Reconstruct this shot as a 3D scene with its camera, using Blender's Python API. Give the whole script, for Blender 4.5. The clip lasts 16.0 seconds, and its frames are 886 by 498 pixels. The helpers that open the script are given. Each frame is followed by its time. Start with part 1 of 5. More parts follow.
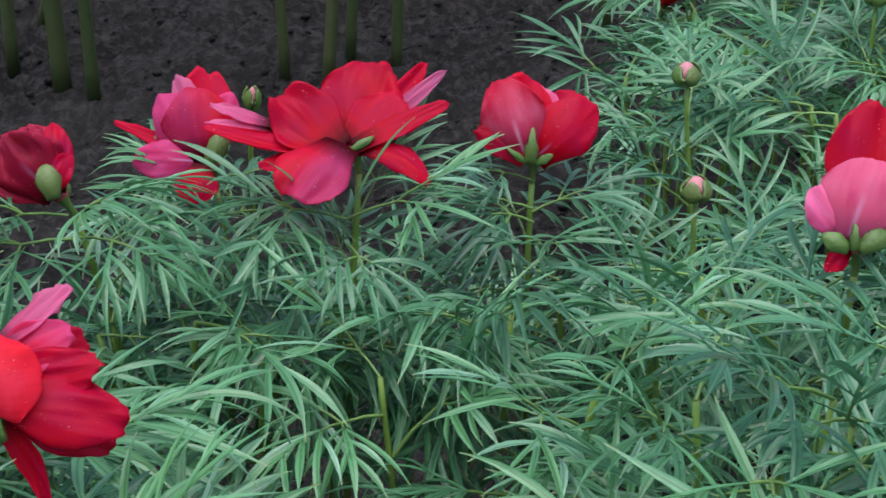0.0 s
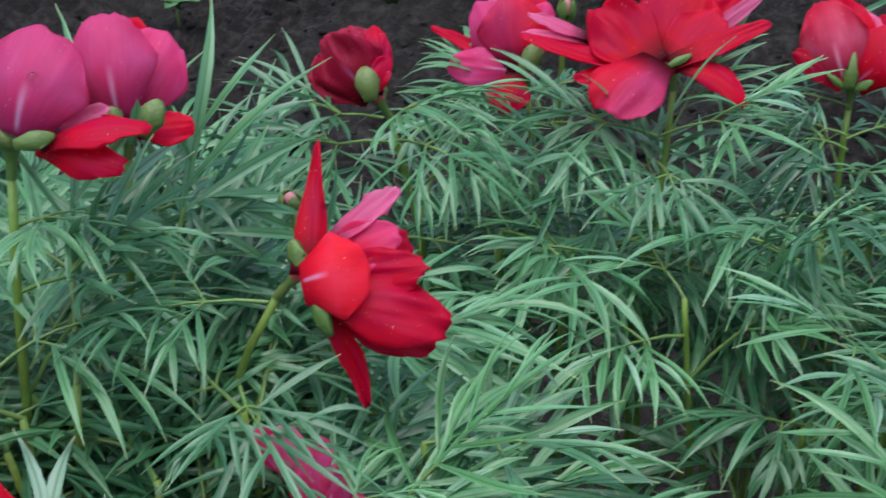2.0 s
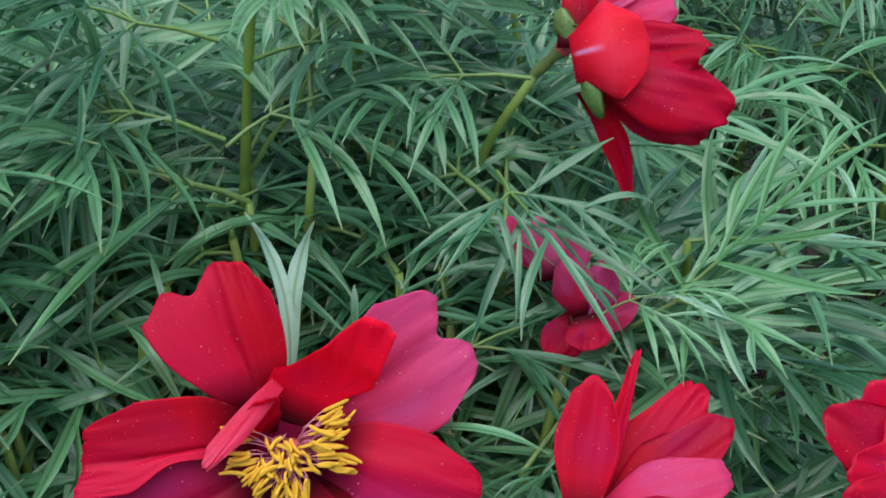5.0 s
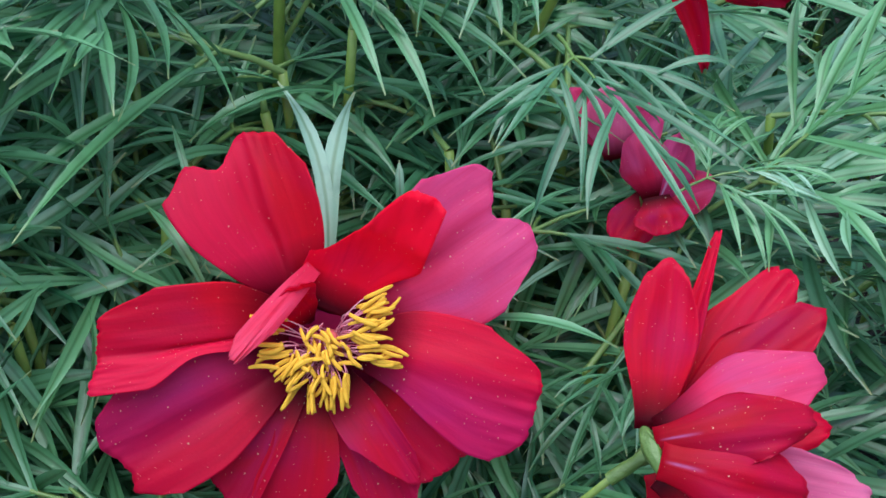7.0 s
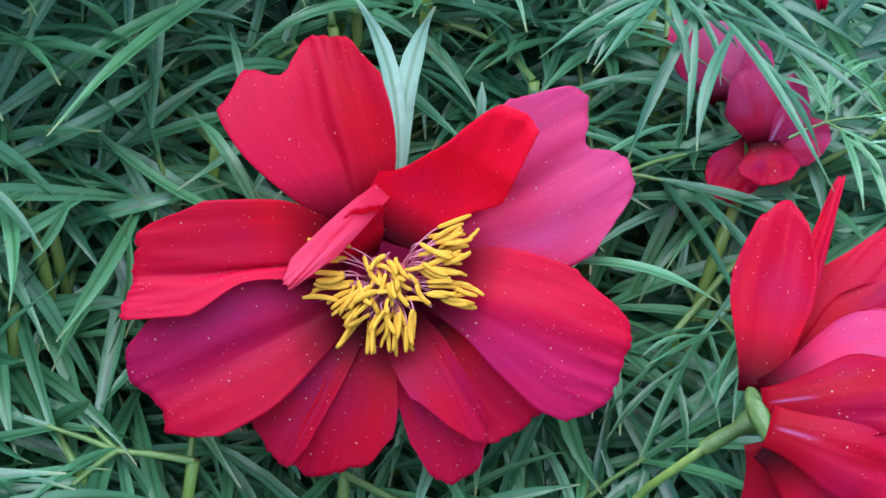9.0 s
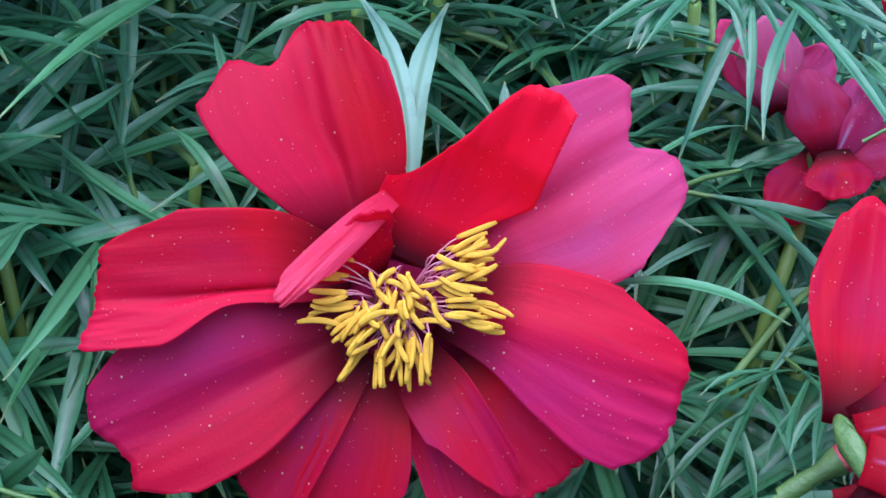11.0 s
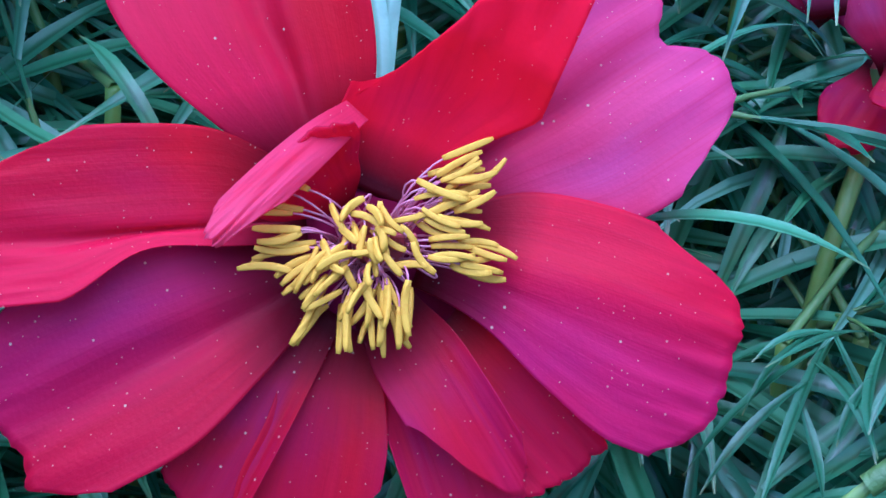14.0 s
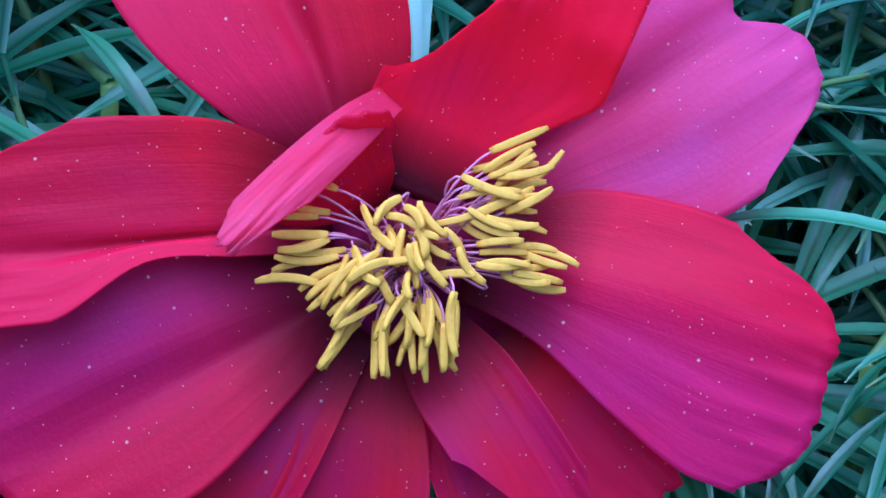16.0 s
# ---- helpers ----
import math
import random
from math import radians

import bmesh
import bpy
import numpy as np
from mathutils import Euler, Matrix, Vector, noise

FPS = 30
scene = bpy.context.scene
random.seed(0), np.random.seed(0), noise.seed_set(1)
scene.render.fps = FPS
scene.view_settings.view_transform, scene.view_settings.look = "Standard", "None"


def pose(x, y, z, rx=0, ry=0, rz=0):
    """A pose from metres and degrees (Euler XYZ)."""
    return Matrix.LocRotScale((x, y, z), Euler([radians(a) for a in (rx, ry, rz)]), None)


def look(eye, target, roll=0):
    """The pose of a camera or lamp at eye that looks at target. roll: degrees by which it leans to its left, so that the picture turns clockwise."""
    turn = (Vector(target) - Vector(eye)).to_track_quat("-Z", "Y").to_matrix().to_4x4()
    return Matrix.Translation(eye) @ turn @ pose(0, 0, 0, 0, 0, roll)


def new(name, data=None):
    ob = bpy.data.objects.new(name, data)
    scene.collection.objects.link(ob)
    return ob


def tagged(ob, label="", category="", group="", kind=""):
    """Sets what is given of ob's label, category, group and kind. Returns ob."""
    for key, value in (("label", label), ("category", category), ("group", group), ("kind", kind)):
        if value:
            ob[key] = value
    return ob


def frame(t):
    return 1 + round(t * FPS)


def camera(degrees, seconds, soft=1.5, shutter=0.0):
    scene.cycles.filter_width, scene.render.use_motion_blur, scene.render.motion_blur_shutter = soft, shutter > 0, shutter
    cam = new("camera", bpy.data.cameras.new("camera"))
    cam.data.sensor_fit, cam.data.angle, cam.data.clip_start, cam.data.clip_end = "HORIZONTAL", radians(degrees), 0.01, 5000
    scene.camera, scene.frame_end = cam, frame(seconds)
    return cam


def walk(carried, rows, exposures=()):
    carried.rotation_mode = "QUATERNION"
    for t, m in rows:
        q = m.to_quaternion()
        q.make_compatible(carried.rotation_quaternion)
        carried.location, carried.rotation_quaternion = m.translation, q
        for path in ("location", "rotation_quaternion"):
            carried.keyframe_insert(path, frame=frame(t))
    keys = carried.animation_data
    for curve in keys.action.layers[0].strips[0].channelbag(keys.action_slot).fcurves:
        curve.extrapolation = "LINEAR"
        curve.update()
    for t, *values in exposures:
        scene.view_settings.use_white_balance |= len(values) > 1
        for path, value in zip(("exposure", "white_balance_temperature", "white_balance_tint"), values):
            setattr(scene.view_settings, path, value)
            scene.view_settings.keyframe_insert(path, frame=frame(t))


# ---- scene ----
# ---------------------------------------------------------------- camera
cam = camera(29.7, 16.0, soft=1.5, shutter=0.4)
PATH = [
    (0, look((0.1295, -0.2979, 0.6158), (0.1706, -0.0395, 0.4690), -0.62)),
    (0.5, look((0.1247, -0.2974, 0.6171), (0.1584, -0.0389, 0.4687), -0.47)),
    (1, look((0.1188, -0.2965, 0.6171), (0.1396, -0.0387, 0.4651), -0.83)),
    (1.5, look((0.1145, -0.2974, 0.6170), (0.1240, -0.0408, 0.4618), -1.31)),
    (2, look((0.1135, -0.2952, 0.6165), (0.1064, -0.0411, 0.4572), -2.52)),
    (2.5, look((0.1127, -0.2932, 0.6149), (0.0937, -0.0418, 0.4523), -3.19)),
    (3, look((0.1097, -0.2901, 0.6142), (0.0825, -0.0412, 0.4489), -3.70)),
    (3.5, look((0.0889, -0.2854, 0.6089), (0.0700, -0.0373, 0.4412), -2.01)),
    (4, look((0.0612, -0.2785, 0.5968), (0.0565, -0.0321, 0.4258), -1.09)),
    (4.5, look((0.0442, -0.2728, 0.5858), (0.0434, -0.0310, 0.4083), -0.60)),
    (5, look((0.0384, -0.2671, 0.5794), (0.0359, -0.0287, 0.3973), -0.52)),
    (5.2, look((0.0366, -0.2653, 0.5769), (0.0337, -0.0283, 0.3930), -0.50)),
    (7.3, look((0.0363, -0.2407, 0.5398), (0.0241, -0.0099, 0.3485), -1.69)),
    (7.5, look((0.0350, -0.2395, 0.5366), (0.0235, -0.0083, 0.3458), -0.77)),
    (8, look((0.0277, -0.2367, 0.5269), (0.0172, -0.0027, 0.3394), 0.79)),
    (8.5, look((0.0233, -0.2309, 0.5175), (0.0128, 0.0027, 0.3296), 1.65)),
    (9, look((0.0232, -0.2270, 0.5065), (0.0096, 0.0077, 0.3201), 1.25)),
    (9.5, look((0.0259, -0.2223, 0.4921), (0.0097, 0.0171, 0.3120), 0.97)),
    (10, look((0.0267, -0.2152, 0.4767), (0.0092, 0.0258, 0.2988), 0.59)),
    (10.2, look((0.0258, -0.2125, 0.4726), (0.0087, 0.0313, 0.2987), 0.49)),
    (12.3, look((0.0112, -0.1907, 0.4411), (0.0065, 0.0646, 0.2835), 1.53)),
    (12.5, look((0.0112, -0.1873, 0.4378), (0.0083, 0.0669, 0.2786), 1.61)),
    (13, look((0.0111, -0.1798, 0.4315), (0.0068, 0.0749, 0.2730), 1.60)),
    (13.5, look((0.0126, -0.1718, 0.4257), (0.0043, 0.0821, 0.2661), 0.74)),
    (14, look((0.0147, -0.1644, 0.4211), (0.0061, 0.0900, 0.2624), 0.63)),
    (14.5, look((0.0140, -0.1577, 0.4166), (0.0064, 0.0974, 0.2590), 0.55)),
    (15, look((0.0132, -0.1520, 0.4117), (0.0069, 0.1021, 0.2523), 0.58)),
    (15.5, look((0.0111, -0.1481, 0.4069), (0.0042, 0.1087, 0.2519), 0.19)),
    (16, look((0.0092, -0.1444, 0.4054), (0.0005, 0.1132, 0.2519), -0.15)),
]
EXPOSURES = [(0.0, 0.28, 6050, 13), (3.0, 0.26, 6050, 13), (5.2, 0.22, 6050, 13), (7.5, 0.54, 5500, 15), (10.2, 0.68, 5100, 17), (12.5, 0.7, 4450, 21), (16.0, 0.56, 3900, 24)]
walk(cam, PATH, EXPOSURES)

# ---------------------------------------------------------------- world and light: open shade under a pale sky
world = bpy.data.worlds.new("evening_sky")
scene.world = world
world.use_nodes = True
wn = world.node_tree.nodes
sky = wn.new("ShaderNodeTexSky")
sky.sky_type = "NISHITA"
sky.sun_disc = False
sky.sun_elevation = radians(82)
sky.sun_rotation = radians(210)
sky.air_density = 1.0
sky.dust_density = 3.0
wn["Background"].inputs["Strength"].default_value = 0.155
world.node_tree.links.new(sky.outputs["Color"], wn["Background"].inputs["Color"])
sun_data = bpy.data.lights.new("sun", "SUN")
sun_data.energy = 2.7
sun_data.angle = radians(80)
sun_data.color = (1.0, 0.97, 0.93)
sun = new("sun", sun_data)
sun.matrix_world = look((0, 0, 0), (0.07, 0.12, -1.0))


# ---------------------------------------------------------------- materials
def material(name, rough=0.5, spec=0.4):
    m = bpy.data.materials.new(name)
    m.use_nodes = True
    b = m.node_tree.nodes["Principled BSDF"]
    b.inputs["Roughness"].default_value = rough
    b.inputs["Specular IOR Level"].default_value = spec
    return m, m.node_tree.nodes, m.node_tree.links, b


def noise_node(n, l, scale, detail=3.0, coord="Object", rough=0.55):
    tc = n.new("ShaderNodeTexCoord")
    t = n.new("ShaderNodeTexNoise")
    t.inputs["Scale"].default_value = scale
    t.inputs["Detail"].default_value = detail
    t.inputs["Roughness"].default_value = rough
    l.new(tc.outputs[coord], t.inputs["Vector"])
    return t


def ramp(n, l, src, stops):
    r = n.new("ShaderNodeValToRGB")
    e = r.color_ramp.elements
    while len(e) < len(stops):
        e.new(0.5)
    for k, (p, c) in zip(e, stops):
        k.position = p
        k.color = (*c, 1) if len(c) == 3 else c
    l.new(src, r.inputs["Fac"])
    return r


def mix(n, l, a, b, fac, blend="MIX"):
    m = n.new("ShaderNodeMix")
    m.data_type = "RGBA"
    m.blend_type = blend
    for sock, v in ((m.inputs[0], fac), (m.inputs[6], a), (m.inputs[7], b)):
        if isinstance(v, (int, float)):
            sock.default_value = v
        elif isinstance(v, tuple):
            sock.default_value = (*v, 1)
        else:
            l.new(v, sock)
    return m.outputs[2]


def math_node(n, l, op, a, b=0.0, clamp=False):
    m = n.new("ShaderNodeMath")
    m.operation = op
    m.use_clamp = clamp
    for sock, v in zip(m.inputs, (a, b)):
        if isinstance(v, (int, float)):
            sock.default_value = v
        else:
            l.new(v, sock)
    return m.outputs[0]


def bump(n, l, b, height, strength, distance):
    k = n.new("ShaderNodeBump")
    k.inputs["Strength"].default_value = strength
    k.inputs["Distance"].default_value = distance
    l.new(height, k.inputs["Height"])
    l.new(k.outputs["Normal"], b.inputs["Normal"])


def see_through(m, n, l, b, colour, amount):
    """Mixes in light that passes through a thin leaf or petal."""
    t = n.new("ShaderNodeBsdfTranslucent")
    if isinstance(colour, tuple):
        t.inputs["Color"].default_value = (*colour, 1)
    else:
        l.new(colour, t.inputs["Color"])
    s = n.new("ShaderNodeMixShader")
    s.inputs[0].default_value = amount
    l.new(b.outputs[0], s.inputs[1])
    l.new(t.outputs[0], s.inputs[2])
    l.new(s.outputs[0], n["Material Output"].inputs["Surface"])


def petal_material(name, deep, light, edge, streak, reach=0.6, other=None, throat=True):
    """Silky petal: veins run from base to tip, deep at the base, paler towards the rim; pollen specks."""
    m, n, l, b = material(name, 0.42, 0.19)
    uv = n.new("ShaderNodeUVMap")
    sep = n.new("ShaderNodeSeparateXYZ")
    l.new(uv.outputs[0], sep.inputs[0])
    flow = n.new("ShaderNodeMapping")
    flow.inputs["Scale"].default_value = (2.3, 1.5, 1)
    l.new(uv.outputs[0], flow.inputs["Vector"])
    big = n.new("ShaderNodeTexNoise")
    big.noise_dimensions = "4D"
    big.inputs["Scale"].default_value = 1.0
    big.inputs["Detail"].default_value = 2.5
    big.inputs["Distortion"].default_value = 0.4
    l.new(flow.outputs[0], big.inputs["Vector"])
    obj = n.new("ShaderNodeObjectInfo")
    l.new(math_node(n, l, "MULTIPLY", obj.outputs["Random"], 40.0), big.inputs["W"])
    body = mix(n, l, deep, light, ramp(n, l, big.outputs["Fac"], [(0.36, (0, 0, 0)), (0.64, (1, 1, 1))]).outputs[0])
    body = mix(n, l, deep, body, ramp(n, l, sep.outputs[1], [(0.12, (0, 0, 0)), (0.5, (1, 1, 1))]).outputs[0])
    along = ramp(n, l, sep.outputs[1], [(0.0, (0, 0, 0)), (0.55, (0.15, 0.15, 0.15)), (1.0, (1, 1, 1))])
    body = mix(n, l, body, edge, math_node(n, l, "MULTIPLY", along.outputs[0], 0.75))
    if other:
        # one side is of another red; on the wide-open bloom it paints in sheen
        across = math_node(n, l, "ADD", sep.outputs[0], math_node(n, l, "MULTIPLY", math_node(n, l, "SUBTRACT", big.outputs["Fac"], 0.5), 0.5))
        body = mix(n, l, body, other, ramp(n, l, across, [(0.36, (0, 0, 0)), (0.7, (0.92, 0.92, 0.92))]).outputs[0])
    hue = n.new("ShaderNodeHueSaturation")
    l.new(math_node(n, l, "ADD", math_node(n, l, "MULTIPLY", obj.outputs["Random"], 0.26), 0.9), hue.inputs["Value"])
    l.new(body, hue.inputs["Color"])
    body = hue.outputs[0]
    # veins: noise drawn out along the petal
    mp = n.new("ShaderNodeMapping")
    mp.inputs["Scale"].default_value = (95, 1.8, 1)
    l.new(uv.outputs[0], mp.inputs["Vector"])
    vein = n.new("ShaderNodeTexNoise")
    vein.inputs["Scale"].default_value = 1.0
    vein.inputs["Detail"].default_value = 4
    l.new(mp.outputs[0], vein.inputs["Vector"])
    body = mix(n, l, body, deep, math_node(n, l, "MULTIPLY", ramp(n, l, vein.outputs["Fac"], [(0.5, (0, 0, 0)), (0.72, (1, 1, 1))]).outputs[0], 0.22))
    bp = n.new("ShaderNodeMapping")
    bp.inputs["Scale"].default_value = (17, 1.6, 1)
    l.new(uv.outputs[0], bp.inputs["Vector"])
    broad = n.new("ShaderNodeTexNoise")
    broad.noise_dimensions = "4D"
    broad.inputs["Scale"].default_value = 1.0
    broad.inputs["Detail"].default_value = 3
    broad.inputs["Distortion"].default_value = 0.6
    l.new(bp.outputs[0], broad.inputs["Vector"])
    l.new(math_node(n, l, "MULTIPLY", obj.outputs["Random"], 70.0), broad.inputs["W"])
    rich = mix(n, l, body, (0.62, 0.4, 0.55), 1.0, "MULTIPLY")
    body = mix(n, l, body, rich, math_node(n, l, "MULTIPLY", ramp(n, l, broad.outputs["Fac"], [(0.46, (0, 0, 0)), (0.75, (1, 1, 1))]).outputs[0], 0.24))
    # dark maroon throat
    body = mix(n, l, (0.10, 0.0006, 0.008) if throat and not streak else body, body, ramp(n, l, sep.outputs[1], [(0.06, (0, 0, 0)), (0.34, (1, 1, 1))]).outputs[0])
    if streak:
        # pale violet flame along the midline of the petal's outside
        off = math_node(n, l, "ABSOLUTE", math_node(n, l, "SUBTRACT", sep.outputs[0], 0.5))
        near = ramp(n, l, off, [(0.0, (1, 1, 1)), (0.016, (0.85, 0.85, 0.85)), (0.045, (0.15, 0.15, 0.15)), (0.07, (0, 0, 0))])
        low = ramp(n, l, sep.outputs[1], [(0.02, (0, 0, 0)), (0.1, (1, 1, 1)), (reach * 0.6, (0.9, 0.9, 0.9)), (reach, (0, 0, 0))])
        body = mix(n, l, body, streak, math_node(n, l, "MULTIPLY", math_node(n, l, "MULTIPLY", near.outputs[0], low.outputs[0]), 0.7))
    # pollen specks of two sizes, thicker in some places than in others
    tc = n.new("ShaderNodeTexCoord")
    dust = noise_node(n, l, 90, 2)
    for cells, share in ((750, 0.93), (1700, 0.87)):
        vo = n.new("ShaderNodeTexVoronoi")
        vo.inputs["Scale"].default_value = cells
        l.new(tc.outputs["Object"], vo.inputs["Vector"])
        dot = ramp(n, l, vo.outputs["Distance"], [(0.07, (1, 1, 1)), (0.16, (0, 0, 0))])
        sel = n.new("ShaderNodeSeparateColor")
        l.new(vo.outputs["Color"], sel.inputs[0])
        lot = math_node(n, l, "ADD", sel.outputs[0], math_node(n, l, "MULTIPLY", math_node(n, l, "SUBTRACT", dust.outputs["Fac"], 0.5), 0.35))
        body = mix(n, l, body, (0.8, 0.62, 0.45), math_node(n, l, "MULTIPLY", dot.outputs[0], math_node(n, l, "GREATER_THAN", lot, share)))
    l.new(body, b.inputs["Base Color"])
    b.inputs["Sheen Weight"].default_value = 0.02
    b.inputs["Sheen Roughness"].default_value = 0.4
    b.inputs["Sheen Tint"].default_value = (1.0, 0.55, 0.85, 1)
    fine = noise_node(n, l, 1500, 2)
    h = math_node(n, l, "ADD", math_node(n, l, "MULTIPLY", vein.outputs["Fac"], 0.4), math_node(n, l, "MULTIPLY", fine.outputs["Fac"], 0.6))
    h = math_node(n, l, "ADD", h, math_node(n, l, "MULTIPLY", broad.outputs["Fac"], 0.6))
    bump(n, l, b, h, 0.34, 0.0004)
    glow = n.new("ShaderNodeHueSaturation")
    glow.inputs["Saturation"].default_value = 1.05
    glow.inputs["Value"].default_value = 1.35
    l.new(body, glow.inputs["Color"])
    see_through(m, n, l, b, glow.outputs[0], 0.58)
    return m


PETAL_IN = petal_material("petal_inside", (0.69, 0.002, 0.024), (0.58, 0.006, 0.085), (0.68, 0.005, 0.055), None)
PETAL_OUT = petal_material("petal_outside", (0.51, 0.001, 0.018), (0.52, 0.009, 0.085), (0.58, 0.007, 0.055), (0.60, 0.2, 0.5), 0.3)
ROSE_OUT = petal_material("rose_petal_outside", (0.62, 0.045, 0.2), (0.74, 0.15, 0.43), (0.72, 0.09, 0.31), (0.82, 0.62, 0.98), 0.5)
DARK_IN = petal_material("dark_petal_inside", (0.28, 0.001, 0.015), (0.44, 0.006, 0.04), (0.46, 0.012, 0.05), None)
DARK_OUT = petal_material("dark_petal_outside", (0.3, 0.0015, 0.02), (0.46, 0.015, 0.07), (0.6, 0.05, 0.13), (0.5, 0.2, 0.4))
# the next four also hold the wide-open bloom's sheen as colour
PINK_IN = petal_material("pink_petal_inside", (0.64, 0.014, 0.08), (0.6, 0.085, 0.26), (0.68, 0.095, 0.27), None)
PLUM_IN = petal_material("plum_petal_inside", (0.62, 0.003, 0.035), (0.48, 0.012, 0.13), (0.64, 0.007, 0.06), None)
PLUM_SHEEN = petal_material("plum_and_crimson_petal", (0.56, 0.006, 0.085), (0.5, 0.02, 0.17), (0.6, 0.016, 0.13), None, other=(0.66, 0.004, 0.045))
PINK_SHEEN = petal_material("crimson_and_pink_petal", (0.68, 0.002, 0.02), (0.6, 0.006, 0.06), (0.68, 0.004, 0.04), None, other=(0.8, 0.012, 0.085))
BLUSH_PLAIN = petal_material("blush_petal", (0.74, 0.035, 0.11), (0.78, 0.08, 0.19), (0.8, 0.13, 0.24), None, throat=False)
PALE_PINK = petal_material("pale_petal", (0.66, 0.1, 0.27), (0.78, 0.24, 0.46), (0.8, 0.28, 0.48), None)
BLUSH_OUT = petal_material("blush_petal_outside", (0.66, 0.03, 0.12), (0.8, 0.2, 0.36), (0.68, 0.01, 0.05), (0.9, 0.66, 0.86), 0.5)
BLUSH_BACK = petal_material("flushed_petal_outside", (0.72, 0.12, 0.28), (0.82, 0.26, 0.44), (0.78, 0.2, 0.38), (0.86, 0.6, 0.92), 0.6)
# brighter copy of PETAL_IN, with light shining through put into the colour
LIT_RED = petal_material("scarlet_petal", (0.76, 0.003, 0.025), (0.7, 0.006, 0.06), (0.78, 0.006, 0.05), None)
FLAME_OUT = petal_material("flamed_petal_outside", (0.70, 0.006, 0.03), (0.75, 0.045, 0.1), (0.75, 0.03, 0.07), (0.82, 0.55, 0.95), 0.45)
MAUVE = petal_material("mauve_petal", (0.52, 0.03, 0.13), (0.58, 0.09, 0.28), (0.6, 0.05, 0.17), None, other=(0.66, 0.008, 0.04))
ROSE = (PETAL_IN, ROSE_OUT)
OUTSIDE, INSIDE, ROSE_BACK = (PETAL_OUT, PETAL_IN), (PETAL_IN, PETAL_OUT), (ROSE_OUT, PETAL_IN)
PALE, PINK, PLUM, DARK_BACK = (PALE_PINK, PALE_PINK), (PINK_IN, PINK_IN), (PLUM_IN, PLUM_IN), (DARK_OUT, DARK_IN)


def green_material(name, a, c, tip, rough, amount, vein_bump=0.3, groove=False, coat=0.12, pale=None):
    m, n, l, b = material(name, rough, 0.5)
    geo = n.new("ShaderNodeNewGeometry")
    obj = n.new("ShaderNodeObjectInfo")
    own = math_node(n, l, "ADD", math_node(n, l, "MULTIPLY", geo.outputs["Random Per Island"], 0.45), math_node(n, l, "MULTIPLY", obj.outputs["Random"], 0.55))
    body = mix(n, l, a, c, own)
    body = mix(n, l, body, tip, math_node(n, l, "MULTIPLY", obj.outputs["Random"], 0.45))
    if pale:
        # some lobes are silvery
        body = mix(n, l, body, pale, ramp(n, l, own, [(0.78, (0, 0, 0)), (1.0, (1, 1, 1))]).outputs[0])
    blot = noise_node(n, l, 110, 4)
    body = mix(n, l, body, mix(n, l, body, (0.25, 0.25, 0.25), 1.0, "MULTIPLY"), ramp(n, l, blot.outputs["Fac"], [(0.55, (0, 0, 0)), (0.8, (0.6, 0.6, 0.6))]).outputs[0])
    if groove:
        # a darker midrib, and tips that turn yellowish
        uv = n.new("ShaderNodeUVMap")
        sep = n.new("ShaderNodeSeparateXYZ")
        l.new(uv.outputs[0], sep.inputs[0])
        off = math_node(n, l, "ABSOLUTE", math_node(n, l, "SUBTRACT", sep.outputs[0], 0.5))
        rib = ramp(n, l, off, [(0.0, (1, 1, 1)), (0.07, (0.7, 0.7, 0.7)), (0.16, (0, 0, 0))])
        body = mix(n, l, body, mix(n, l, body, (0.45, 0.55, 0.4), 1.0, "MULTIPLY"), rib.outputs[0])
        end = ramp(n, l, sep.outputs[1], [(0.9, (0, 0, 0)), (1.0, (0.7, 0.7, 0.7))])
        body = mix(n, l, body, (0.3, 0.33, 0.12), end.outputs[0])
    l.new(body, b.inputs["Base Color"])
    b.inputs["Coat Weight"].default_value = coat
    b.inputs["Coat Roughness"].default_value = 0.27
    fine = noise_node(n, l, 700, 3)
    bump(n, l, b, fine.outputs["Fac"], vein_bump, 0.0004)
    see_through(m, n, l, b, body, amount)
    return m


LEAF = green_material("leaf_green", (0.018, 0.10, 0.042), (0.16, 0.40, 0.215), (0.12, 0.34, 0.08), 0.33, 0.24, groove=True, coat=0.35, pale=(0.28, 0.5, 0.35))
LEAFSTALK = green_material("leaf_stalk_green", (0.14, 0.27, 0.06), (0.19, 0.33, 0.07), (0.15, 0.25, 0.09), 0.45, 0.1)
STEM = green_material("stem_green", (0.15, 0.28, 0.04), (0.2, 0.33, 0.05), (0.22, 0.3, 0.07), 0.45, 0.05)
SEPAL = green_material("sepal_green", (0.08, 0.175, 0.03), (0.12, 0.225, 0.05), (0.16, 0.16, 0.05), 0.5, 0.08, 1.0)
STALK = green_material("stalk_green", (0.034, 0.055, 0.012), (0.05, 0.075, 0.016), (0.08, 0.075, 0.03), 0.6, 0.02)
# lighter copy of the leaf green, with skylight put into the colour
SKYLIT_LEAF = green_material("pale_leaf_green", (0.2, 0.4, 0.28), (0.28, 0.48, 0.36), (0.3, 0.48, 0.3), 0.45, 0.25, groove=True)
SPROUT = green_material("sprout_green", (0.05, 0.16, 0.05), (0.08, 0.22, 0.07), (0.07, 0.18, 0.05), 0.5, 0.2)

